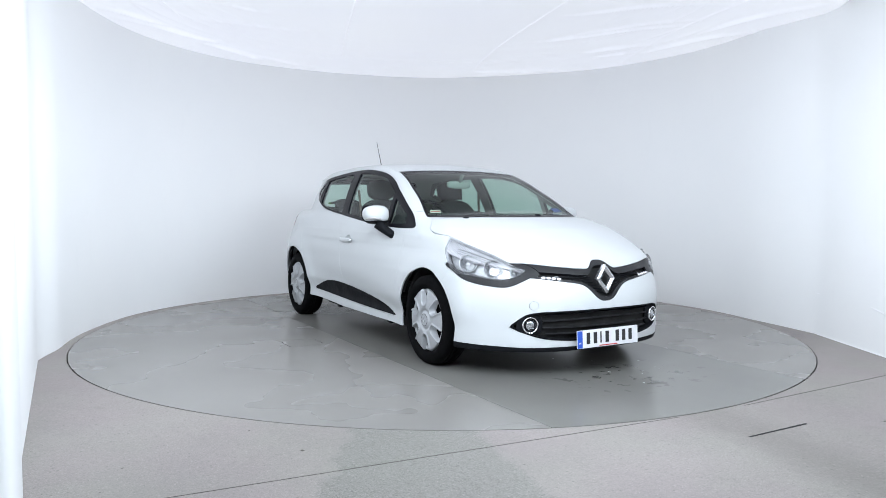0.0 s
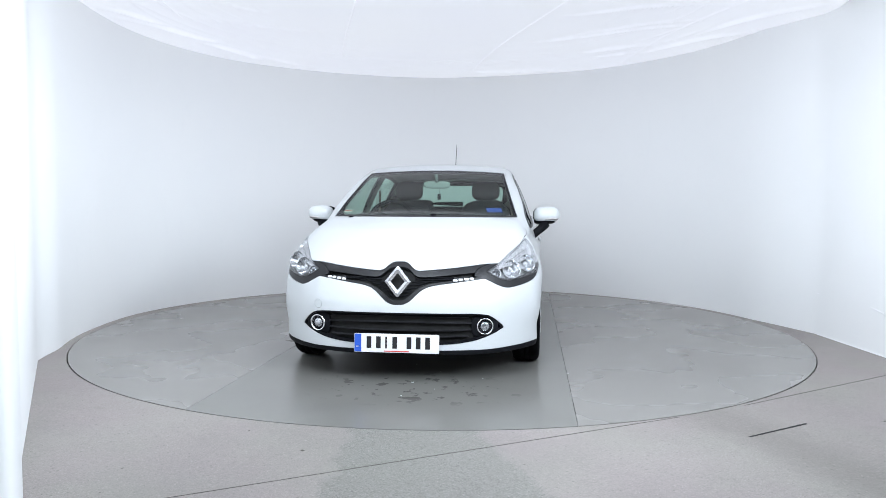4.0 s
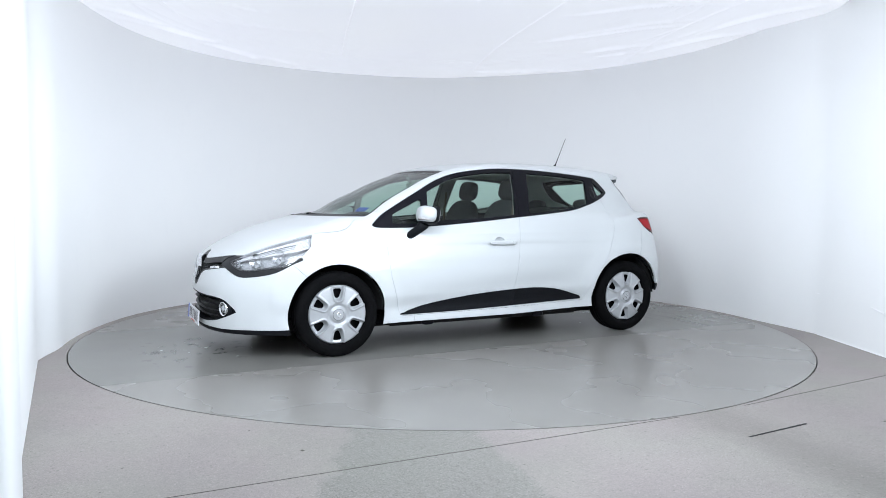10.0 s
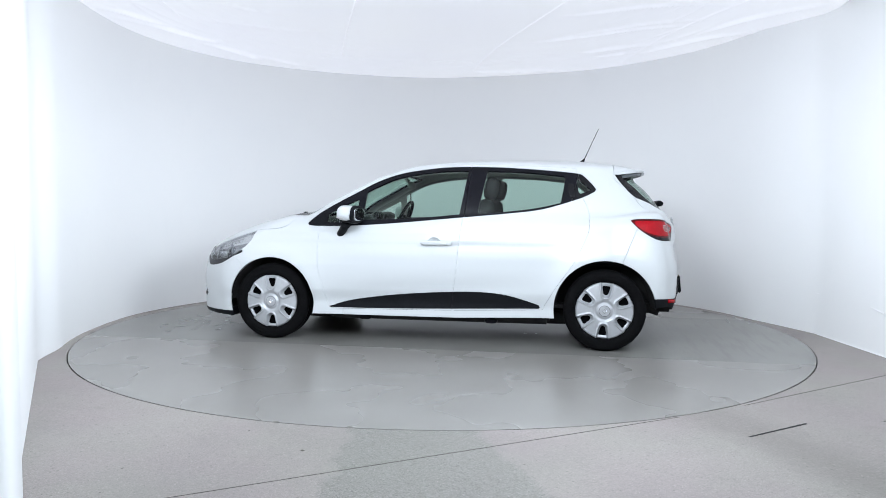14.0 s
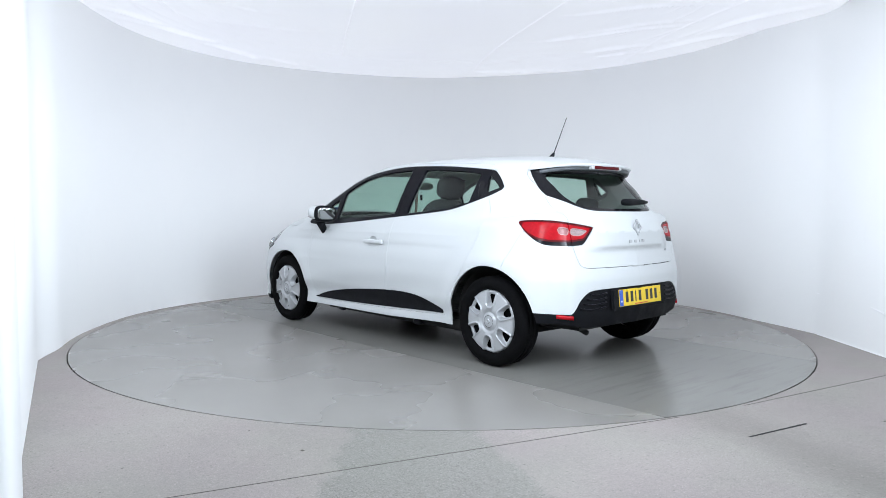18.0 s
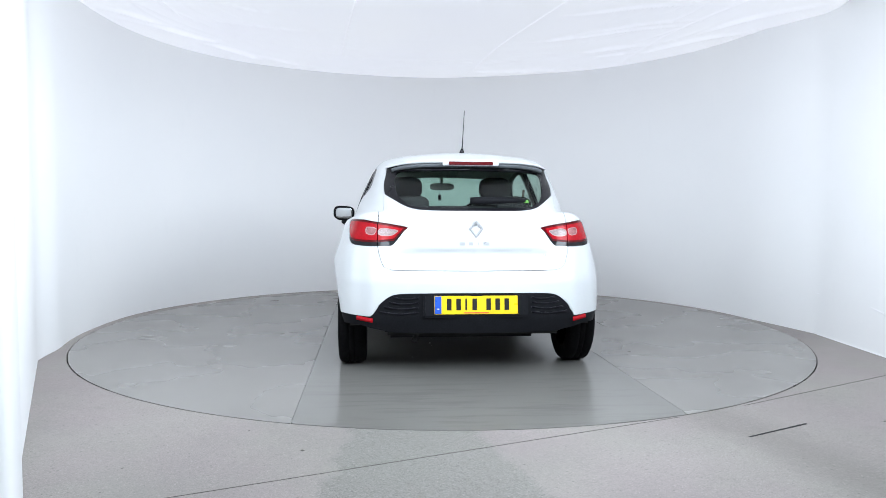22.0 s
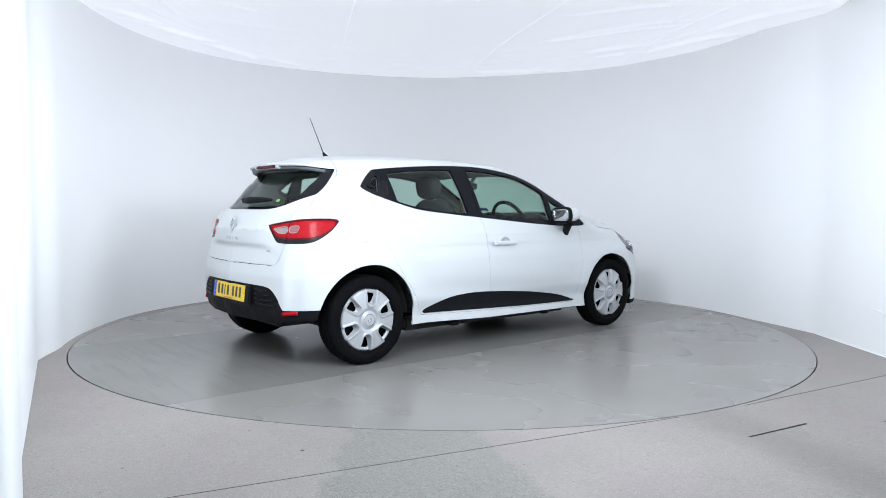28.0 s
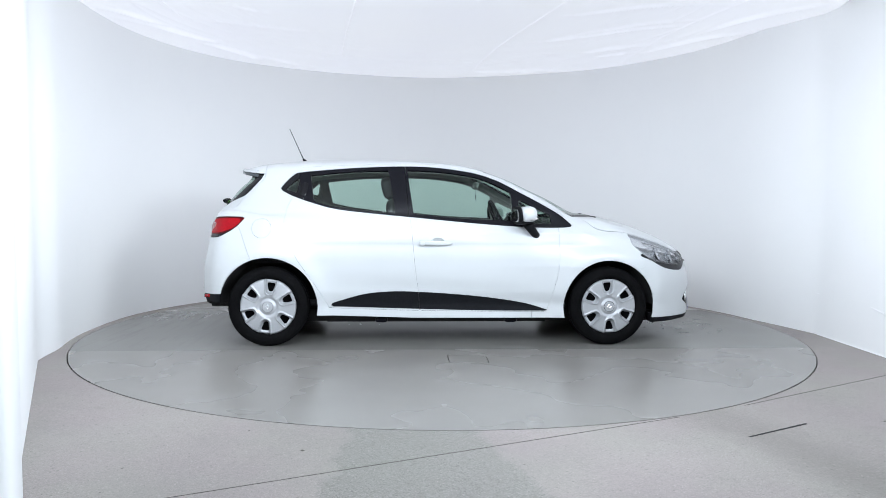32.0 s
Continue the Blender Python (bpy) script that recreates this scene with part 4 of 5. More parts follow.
for k in (0, 1):
    s = 1 - 2 * k
    part_lens = halves(lens_f)[k]
    lamp_ob = panel("headlight", (part_lens[0] - part_lens[1] * .055, part_lens[1], part_lens[2]), LAMPGREY, CAR, 0, label="headlight with bright grey housing and clear cover")
    panel("cover", part_lens, LENS, lamp_ob, 0, .0, "clear plastic cover").visible_shadow = False
    low_edge = lambda V: V[:, 2] - (.705 - .100 * np.clip((V[:, 0] - np.abs(V[:, 1]) - .72) / .7, 0, 1))
    rim_in, rim = cut(part_lens, lambda V: lamp_front(V) + .007, 0)
    rim = keep(rim, rim[0][:, 2] - .70)
    panel("rim", rim, HOUSING, lamp_ob, .05, -.003, "dark edge")
    panel("upper_rim", keep(cut(part_lens, lambda V: lamp_front(V) + .005, 0)[1], .70 - cut(part_lens, lambda V: lamp_front(V) + .005, 0)[1][0][:, 2]), LAMPGREY, lamp_ob, .04, -.004)
    sill_m = keep((part_lens[0] - part_lens[1] * .012, part_lens[1], part_lens[2]), low_edge(part_lens[0]) + .022)
    panel("lower_mask", sill_m, HOUSING, lamp_ob, .03, label="dark grey mask")
    # ribbed silver strip with the indicator along the upper edge
    upper = keep((part_lens[0] - part_lens[1] * .022, part_lens[1], part_lens[2]), .768 - .135 * (part_lens[0][:, 0] - np.abs(part_lens[0][:, 1]) - .69) - part_lens[0][:, 2])
    panel("indicator_strip", upper, FACET, lamp_ob, .03, label="ribbed silver indicator strip")
    for dz in (-.026, -.004, .020):
        rib = [on_skin(1.58 + .27 * t, s * (.775 - .125 * t), .795 - .08 * t + dz, -.014)[0] for t in np.linspace(0, 1, 8)]
        tube("indicator_rib", rib, .0026, GLINT if dz < 0 else HOUSING, lamp_ob, 6)
    for x, y, z, r in ((1.685, .748, .700, .056), (1.825, .662, .672, .058), (1.93, .575, .655, .030)):
        p, n = on_skin(x, s * y, z, -.018)
        way = (n + Vector((.9, 0, 0))).normalized()
        dish("reflector", p, way, r, .05, BOWL, lamp_ob, bulb=GLINT)
        ring_m = aimed(p, way)
        loop_p = [ring_m @ Vector((.004, r * math.cos(t), r * math.sin(t))) for t in np.linspace(0, 2 * math.pi, 29)]
        tube("reflector_ring", loop_p, .0025, LAMPGREY, lamp_ob, 6)
    panel("lamp_bezel", halves(bezel_f)[k], BEZEL, CAR, .02, -.004, "black bezel under the headlight")

# upper grille: a gloss band over a recessed mesh of bars
grille_hole = facing([(0, .500), (.03, .501), (.055, .512), (.10, .552), (.15, .582), (.20, .599), (.34, .619), (.47, .636), (.495, .644), (.495, .657), (.46, .662), (.345, .653), (.17, .637), (.115, .640), (.085, .662), (.05, .688), (0, .694)], 1.6)
deep_g, band_g = cut(top_g, grille_hole, 0)
UPPER = panel("upper_grille", deep_g, DARK, CAR, 0, -.035, "black upper grille in a charcoal surround")
panel("grille_surround", band_g, BEZEL, UPPER, .032, -.001, "charcoal satin surround")
for z, y0, y1 in ((.640, .15, .47), (.625, .10, .38), (.605, .08, .24), (.585, .07, .16), (.562, .05, .12), (.538, .0, .085), (.516, .0, .06)):
    for s in (1, -1):
        tube("grille_bar", [on_skin(2.08, s * (y0 + (y1 - y0) * t), z + .012 * t, -.016)[0] for t in np.linspace(0, 1, 7)], .0045, TRIM, UPPER, 6)
for s in (1, -1):
    pts = [on_skin(2.05, s * y, .640 - (.46 - y) * .20, -.004) for y in np.linspace(.46, .30, 6)]
    m = aimed(pts[2][0], pts[2][1])
    strip = box("day_light", (0, 0, 0), (.010, .130, .010), HOUSING, CAR, aimed(pts[2][0] - pts[2][1] * .010, pts[2][1], -11 * s), .004, "clear daytime running light")
    for i in range(4):
        q = on_skin(2.05, s * (.335 + .035 * i), .613 + .0073 * i, .002)
        cushion("light_cell", q[0], (.004, .015, .009), GLINT, strip, 3, aimed(Vector(), q[1]), n=6)

# diamond badge, plain
def diamond(parent, centre, way, w, h, thick, ring, material, name="badge"):
    m = aimed(Vector(centre), Vector(way))
    rings = []
    for sx, k in ((-thick, 1.0), (thick * .4, 1.0), (thick, 1 - ring * .45), (thick * .3, 1 - ring), (-thick, 1 - ring)):
        kk = [(1, 0), (.08, .94), (-.08, .94), (-1, 0), (-.08, -.94), (.08, -.94)]
        cut_in = 1 if k == 1 else k
        rings.append([m @ Vector((sx, y * w * cut_in, z * h * (cut_in if k == 1 else k * .98))) for y, z in kk])
    return grid_object(name, np.array(rings, float), material, parent, closed_v=True, label="plain silver diamond badge", smooth=False)


p, n = on_skin(2.11, 0, .612, .012)
diamond(CAR, p, (1, 0, .15), .077, .096, .014, .46, SATIN)
p, n = on_skin(-1.86, 0, .918, .008)
diamond(TAILGATE, p, (-1, 0, .12), .046, .060, .007, .4, NAME_GREY)

# lower grille with four bars, fog lamps at its ends
LOWER = panel("lower_grille", low_g, DARK, CAR, 0, -.05, "black lower grille with thin bars")
edge = cut(low_g, lambda V: grille_low(V) + .008, 0)[1]
panel("grille_edge", edge, TRIM, LOWER, .05, -.002)
for z, y1 in ((.395, .44), (.358, .46), (.320, .46), (.283, .44)):
    line_p = [on_skin(2.11, y1 * t, z + .010 * (1 - t * t) * (1 if z > .33 else -.3), -.022)[0] for t in np.linspace(-1, 1, 15)]
    top = [p + Vector((-.012, 0, .005)) for p in line_p]
    low = [p + Vector((-.03, 0, -.007)) for p in line_p]
    nosep = [p + Vector((.004, 0, -.002)) for p in line_p]
    grid_object("grille_bar", np.array([top, nosep, low], float), BEZEL, LOWER, label="black bar with a glossy edge", smooth=False)
for s in (1, -1):
    p, n = on_skin(2.03, s * .525, .340, -.020)
    way = (n + Vector((.8, 0, 0))).normalized()
    plate_m = aimed(p, way)
    cheek = cushion("fog_panel", p - way * .012, (.012, .085, .072), TRIM, LOWER, 3, aimed(Vector(), way), n=14)
    fog = lathe("fog_light", [(.047, -.03), (.052, .0), (.050, .012), (.044, .012), (.042, .002)], CHROME, CAR, 36, plate_m @ pose(0, 0, 0, 0, 0, -90), "round fog light in a chrome ring")
    cushion("fog_lens", p + way * .002, (.010, .027, .027), BOWL, fog, 2.2, aimed(Vector(), way), "bright faceted fog lens", 12)
    lathe("fog_cover", [(.0, .012), (.02, .011), (.042, .006)], LENS, fog, 24, plate_m @ pose(0, 0, 0, 0, 0, -90)).visible_shadow = False

# tail lamps: outer piece on the body, inner piece on the tailgate
for k in (0, 1):
    s = 1 - 2 * k
    M = halves(lens_r)[k]
    outer, inner_m = keep(M, .597 - np.abs(M[0][:, 1])), keep(M, np.abs(M[0][:, 1]) - .592)
    white_o = corner([(1.045, .922), (1.07, .930), (1.14, .924), (1.15, .90), (1.14, .880), (1.07, .884), (1.05, .90)], 1.3, True)
    white_i = corner([(1.175, .922), (1.30, .913), (1.335, .909), (1.335, .909), (1.27, .876), (1.175, .880)], 1.3, True)
    for M, hole, parent, name in ((outer, white_o, CAR, "tail_light"), (inner_m, white_i, CAR, "tail_light_insert")):
        pale, red = cut(M, hole, .0)
        rim, red = keep(red, -(lamp_rear(red[0]) + .012)), keep(red, lamp_rear(red[0]) + .012)
        t = panel(name, red, RED, parent, .02, -.001, "red tail light")
        core, edge_m = cut(pale, lambda V, hole=hole: hole(V) + .0045, .0)
        panel("reversing_window", core, BLUSH if name == "tail_light" else INSET, t, .012, -.006, "clear inset")
        panel("window_edge", edge_m, EDGE, t, .006, -.001)
        panel("dark_rim", rim, DEEPRED, t, .015, -.003)
    f1, f2 = keep(halves(foot_r)[k], .597 - np.abs(halves(foot_r)[k][0][:, 1])), keep(halves(foot_r)[k], np.abs(halves(foot_r)[k][0][:, 1]) - .592)
    panel("lamp_foot", f1, GLOSS, CAR, .015, -.003)
    panel("lamp_foot", f2, GLOSS, TAILGATE, .015, -.003)

# high brake light under the spoiler, spoiler sides, tailgate grip
px = -1.600
box("brake_light_housing", (px + .012, 0, 1.330), (.052, .36, .030), PAINT, TAILGATE, pose(0, 0, 0, 0, 8, 0), .004, "white pod under the spoiler")
box("brake_light", (px - .011, 0, 1.331), (.02, .285, .021), DEEPRED, TAILGATE, pose(0, 0, 0, 0, 8, 0), .003, "dark red high brake light")
spoil_x = curve((0, -1.606), (.15, -1.600), (.3, -1.574), (.4, -1.538), (.47, -1.486), (.54, -1.395))
spoil_z = curve((0, 1.353), (.3, 1.347), (.42, 1.337), (.54, 1.312))
blade = []
for y in np.linspace(-.54, .54, 45):
    x, z = float(spoil_x(np.array([abs(y)]))[0]), float(spoil_z(np.array([abs(y)]))[0])
    f = 1 - .75 * (abs(y) / .54) ** 4
    blade.append([(x + .10, y, z + .004), (x + .010, y, z + .010 * f), (x - .010 * f, y, z + .006 * f), (x - .016 * f, y, z - .002), (x - .012 * f, y, z - .013 * f), (x - .002, y, z - .017 * f), (x + .10, y, z - .014 * f)])
grid_object("spoiler_lip", np.array(blade, float), PAINT, TAILGATE, closed_v=True, caps=True)
# dark underside of the spoiler, and the black cheek at each end of it
under = []
for y in np.linspace(-.50, .50, 41):
    x, z = float(spoil_x(np.array([abs(y)]))[0]), float(spoil_z(np.array([abs(y)]))[0])
    under.append([(x + .002, y, z - .016), (x + .008, y, z - .038), (x + .05, y, z - .044), (x + .05, y, z - .016)])
grid_object("spoiler_underside", np.array(under, float), SLATE, TAILGATE, closed_v=True, caps=True, label="slate grey underside of the spoiler")
box("tailgate_grip", (-1.872, 0, .662), (.028, .15, .012), BADGE, CAR, None, .004, "grey tailgate grip")

# letters of the model name and engine badge, as plain bars
for y, w in ((.083, .034), (.030, .026), (-.014, .008), (-.062, .038)):
    p, n = on_skin(-1.86, y, .830, .001)
    box("name_bar", p, (.004, w, .020), NAME_GREY, TAILGATE, aimed(Vector(), n), .0015)
for i in range(3):
    p, n = on_skin(-1.83, -.43 - .016 * i, .757, .002)
    box("engine_badge_bar", p, (.004, .010, .016), NAME_GREY, TAILGATE, aimed(Vector(), n), .002)


# number plates; their characters are plain bars
def plate(centre, m, film, name, label):
    top = box(name, centre, (.006, .508, .111), film, CAR, m, .002, label)
    M = pose(*centre) @ m
    def bar(nm, y, z, w, h, mat):
        bm = bmesh.new()
        bmesh.ops.create_cube(bm, size=1)
        bmesh.ops.scale(bm, vec=(.002, w, h), verts=bm.verts)
        bmesh.ops.transform(bm, matrix=M @ Matrix.Translation((.0035, y, z)), verts=bm.verts)
        part(nm, bm, mat, top)
    bar("blue_band", -.232, 0, .04, .105, BLUE)
    for i in range(2):
        bar("band_mark", -.232, -.022 + .0 * i, .016, .010, PLATE_WHITE)
        break
    for i, y in enumerate((.165, .108, .062, .010, -.075, -.130, -.186)):
        bar("character_bar", -y, .004, .010 if i == 2 else .028, .070, INK)
    bar("maker_line", 0, -.047, .15, .006, STICKER_RED)
    return top


plate((2.140, 0, .2475), pose(0, 0, 0, 0, -3, 0), PLATE_WHITE, "front_number_plate", "white number plate with a blue band")
plate((-1.902, 0, .463), pose(0, 0, 0, 0, 0, 180) @ pose(0, 0, 0, 0, -6, 0), PLATE_YELLOW, "rear_number_plate", "yellow number plate with a blue band")

# rear apron: ribs, plate recess, reflectors, exhaust
for s in (1, -1):
    for i, z in enumerate((.505, .475, .445, .415)):
        y0, y1 = .345, .50 + .028 * i
        pts = [on_skin(-1.85, s * (y0 + (y1 - y0) * t), z - .012 * math.sin(t * math.pi), .000)[0] for t in np.linspace(0, 1, 8)]
        tube("apron_rib", pts, .0055, FRAME, APRON, 6)
    cells = [on_skin(-1.80, s * y, .364, .003) for y in np.linspace(.62, .75, 6)]
    P = np.array([[c[0] + Vector((0, 0, dz)) + c[1] * o for dz, o in ((-.014, -.008), (-.012, .002), (.010, .002), (.012, -.008))] for c in cells], float)
    grid_object("reflector", P, RED, CAR, caps=True, label="red rear reflector")
box("plate_recess", (-1.890, 0, .458), (.02, .64, .145), TRIM, APRON, pose(0, 0, 0, 0, 6, 0), .012)
tube("exhaust_pipe", [(-1.2, .33, .22), (-1.5, .34, .245), (-1.66, .35, .245), (-1.73, .36, .225)], .018, DARK, CAR, 12, "dark exhaust tailpipe")

# ---- wheels ----
def cover_mesh():
    """A wheel cover: a domed disc with six openings near its rim, about the y axis."""
    nr, na = 44, 264
    R = .213
    r = np.linspace(.0, R, nr)
    P, idx = [], []
    for i in range(nr):
        for j in range(na):
            a = 2 * math.pi * j / na
            P.append((r[i] * math.cos(a), 0, r[i] * math.sin(a)))
    P = np.array(P)
    T = []
    for i in range(nr - 1):
        for j in range(na):
            a, b = i * na + j, i * na + (j + 1) % na
            T += [(a, a + na, b + na), (a, b + na, b)]
    T = np.array(T)
    rr, aa = np.hypot(P[:, 0], P[:, 2]), np.arctan2(P[:, 2], P[:, 0])
    wedge = (aa + math.pi / 6) % (math.pi / 3) - math.pi / 6
    across = rr * np.sin(wedge)
    along = rr * np.cos(wedge) - .148
    w = .024 + .010 * np.clip(along / .04, -1, 1)
    hole = smax(np.abs(across) - w, np.abs(along) - .034, .018)
    dome = .034 - .35 * rr ** 2
    dome = dome - .012 * np.exp(-((rr - .062) / .012) ** 2) * (rr < .09)
    bay = smax(np.abs(across) - (.033 + .16 * along), -(along + .050), .03)
    sink = np.clip(-bay / .010 + .3, 0, 1)
    sink = sink * sink * (3 - 2 * sink)
    dome = dome - (.024 - .14 * np.clip(along + .02, 0, .08)) * sink + .008 * np.exp(-((bay - .006) / .006) ** 2)
    dome = dome - .006 * np.exp(-(hole / .006) ** 2)
    dome = dome - .022 * np.clip((rr - .200) / .013, 0, 1) ** 2
    P[:, 1] = dome
    N = np.zeros_like(P)
    fn = np.cross(P[T[:, 1]] - P[T[:, 0]], P[T[:, 2]] - P[T[:, 0]])
    for k in range(3):
        np.add.at(N, T[:, k], fn)
    if N[:, 1].sum() < 0:
        N, T = -N, T[:, ::-1]
    N /= np.maximum(np.linalg.norm(N, axis=1), 1e-9)[:, None]
    return keep((P, N, T), -hole)


COVER = cover_mesh()


def wheel(x, s, spin):
    """A wheel whose outer face looks to s: +1 the car's left, -1 its right."""
    m = pose(x, s * .838, WHEEL_Z, 0, 0, 0 if s > 0 else 180) @ pose(0, 0, 0, 0, spin, 0)
    R = WHEEL_R
    prof = [(.195, -.160), (.215, -.170), (.25, -.176), (.283, -.168), (.297, -.150), (R, -.12), (R, -.10), (R - .006, -.098), (R - .006, -.092), (R, -.09), (R, -.066), (R - .006, -.064), (R - .006, -.058),
            (R, -.056), (R, -.035), (.297, -.015), (.288, -.002), (.275, .005), (.255, .009), (.240, .009), (.226, .004), (.217, -.006), (.212, -.012)]
    w = new("wheel")
    w.parent = CAR
    tyre = lathe("tyre", prof, RUBBER, w, 72, m, "black rubber tyre")
    tyre.data.polygons.foreach_set("use_smooth", [True] * len(tyre.data.polygons))
    lathe("rim", [(.02, -.05), (.10, -.05), (.185, -.06), (.205, -.03), (.212, -.012)], RUBBER, w, 48, m, "dark steel rim")
    V, N, T = COVER
    R3 = np.array(m.to_3x3())
    c = panel("wheel_cover", (V @ R3.T + np.array(m.translation) - R3[:, 1] * .022, N @ R3.T, T), SILVER, w, .007, label="silver six-hole wheel cover")
    lathe("hub_badge", [(0, .012), (.030, .011), (.034, .007), (.036, .004), (.044, .006), (.047, 0), (.048, -.006)], NAME_GREY, w, 40, m, "plain round centre cap")
    tube("cap_ring", [m @ Vector((.039 * math.cos(a), .0075, .039 * math.sin(a))) for a in np.linspace(0, 2 * math.pi, 33)], .0045, HOUSING, w, 6)
    diamond(w, m @ Vector((0, .0135, 0)), m.to_3x3() @ Vector((0, 1, 0)), .016, .020, .002, .4, BOWL)
    for i in range(4):
        a = math.radians(45 + 90 * i)
        cushion("wheel_bolt", m @ Vector((.062 * math.cos(a), -.034, .062 * math.sin(a))), (.008, .012, .008), GLOSS, w, 4, n=6)
    return w


wheel(AXLE, 1, 90)
wheel(-AXLE, 1, 86)
wheel(AXLE, -1, 94)
wheel(-AXLE, -1, 82)

# wheel housings and the underside
for x in (AXLE, -AXLE):
    for s in (1, -1):
        a = np.linspace(.02, math.pi - .02, 28)
        lip_y = .80 if x > 0 else .765
        P = np.array([[(x + r * math.cos(t), s * y, .30 + r * math.sin(t)) for t in a] for r, y in ((.05, .50), (.345, .50), (.353, .55), (.356 if x > 0 else .374, lip_y))])
        grid_object("wheel_housing", P, DARK, CAR)
box("underside", (.28, 0, .195), (2.98, 1.04, .11), DARK, CAR, None, .02, "dark underside")
box("underside_middle", (-.02, 0, .212), (1.74, 1.40, .10), DARK, CAR, None, .02)
box("underside_nose", (1.72, 0, .195), (.52, 1.05, .04), DARK, CAR, None, .015)
box("underside_tail", (-1.56, 0, .305), (.5, 1.1, .08), DARK, CAR, None, .02)
for s in (1, -1):
    box("mud_flap", (1.645, s * .74, .205), (.010, .14, .08), TRIM, CAR, pose(0, 0, 0, 0, -12, 0), .004)
    for x in (.55, -.45):
        cushion("jacking_point", (x, s * .735, .185), (.05, .018, .022), FRAME, CAR, 3, n=8)
tube("chassis_rail", [(.9, .55, .175), (-.8, .55, .178)], .02, FRAME, CAR, 8)
tube("chassis_rail", [(.9, -.55, .175), (-.8, -.55, .178)], .02, FRAME, CAR, 8)

# ---- mirrors, handles, antenna, wipers ----
for s in (1, -1):
    arm = tube("door_mirror", [(.735, s * .79, .838), (.715, s * .815, .858), (.68, s * .86, .895), (.655, s * .89, .93)], [.030, .030, .032, .040], TRIM, CAR, 14, "door mirror with a white shell on a black stalk")
    tilt = pose(0, 0, 0, s * 4, -8, s * -12)
    shell = cushion("mirror_shell", (.640, s * .902, .998), (.072, .064, .100), PAINT, arm, 2.7, tilt @ pose(0, 0, 0, -90 * s), "white mirror shell", 24, .10)
    cushion("mirror_base", (.632, s * .886, .946), (.066, .082, .020), TRIM, arm, 2.6, tilt, n=16)
    cushion("indicator", (.664, s * .922, .962), (.052, .068, .012), PALE, arm, 2.6, pose(0, 0, 0, s * 6, -8, s * -16), "clear side indicator", 14)
    cushion("mirror_rim", (.570, s * .893, .996), (.018, .098, .065), TRIM, arm, 3.4, tilt, n=18)
    cushion("mirror_glass", (.556, s * .890, .995), (.009, .080, .050), MIRROR, arm, 4, pose(0, 0, 0, 0, -4, s * -10), "silvered mirror glass", 16)
    # handle: a recess, a bar and a key cap
    p, n = on_skin(-.035, s * .84, .782, -.002)
    m = aimed(Vector(), n)
    h = cushion("door_handle", p + n * .022, (.011, .118, .016), PAINT, CAR, 3, m, "white door handle", 16)
    cushion("key_cap", p + n * .020 + Vector((-.105, 0, 0)), (.013, .022, .018), PAINT, h, 3, m, n=12)
    p, n = on_skin(-1.045, s * .68, 1.19, .002)
    hm = aimed(Vector(), n)
    cushion("rear_handle", p - n * .009, (.010, .026, .062), GLOSS, CAR, 3.5, hm @ pose(0, 0, 0, s * 8, 0, 0), "black hidden rear door handle", 12)

AERIAL = tube("antenna", [(-1.115, 0, 1.418), (-1.13, 0, 1.44), (-1.145, 0, 1.462)], [.026, .016, .007], GLOSS, CAR, 14, "thin black roof antenna")
tube("antenna_rod", [(-1.143, 0, 1.458), (-1.175, 0, 1.53), (-1.257, 0, 1.712)], [.0048, .0036, .0028], HOUSING, AERIAL, 8)
WIPE = [((1.24, -.50), (1.20, .12)), ((1.27, .10), (1.08, .55))]
for (xa, ya), (xb, yb) in WIPE:
    pts = []
    for t in np.linspace(0, 1, 9):
        x, y = xa + (xb - xa) * t, ya + (yb - ya) * t
        q = settle(np.array([[x, y, 1.01]]), 8)[0]
        pts.append(Vector(q) + Vector((.014, 0, -.010)))
    wp = tube("wiper", pts, [.008, .007, .006, .006, .005, .005, .004, .004, .004], TRIM, CAR, 8, "black windscreen wiper")
    cushion("wiper_pivot", pts[0], (.022, .022, .014), TRIM, wp, 2.5, n=10)
    tube("wiper_blade", [p + Vector((-.012, 0, -.010)) for p in pts[2:]], .006, RUBBER, wp, 6)
pts = [on_skin(-1.74, y, z, .034)[0] for y, z in ((.02, 1.066), (-.05, 1.072), (-.15, 1.082), (-.25, 1.092), (-.33, 1.102))]
rw = tube("rear_wiper", pts, [.022, .026, .022, .017, .008], TRIM, TAILGATE, 10, "black rear wiper")
box("rear_sticker", on_skin(-1.70, -.345, 1.095, .003)[0], (.003, .030, .022), STICKER_GREEN, TAILGATE, aimed(Vector(), on_skin(-1.70, -.345, 1.095)[1]), 0, "green paper sticker")
# windscreen stickers
p, n = on_skin(1.003, .514, 1.045, -.010)
box("tax_sticker", p, (.002, .115, .055), STICKER_BLUE, CAR, aimed(Vector(), n), 0, "blue windscreen sticker")
box("sticker_line", p + n * .002 + Vector((0, 0, -.012)), (.001, .08, .008), STICKER_PALE, CAR, aimed(Vector(), n), 0)
p, n = on_skin(.991, -.592, 1.035, -.010)
box("price_sticker", p, (.002, .075, .035), STICKER_PALE, CAR, aimed(Vector(), n), 0, "pale windscreen sticker with red print")
box("sticker_line", p + n * .002, (.001, .07, .008), STICKER_RED, CAR, aimed(Vector(), n), 0)

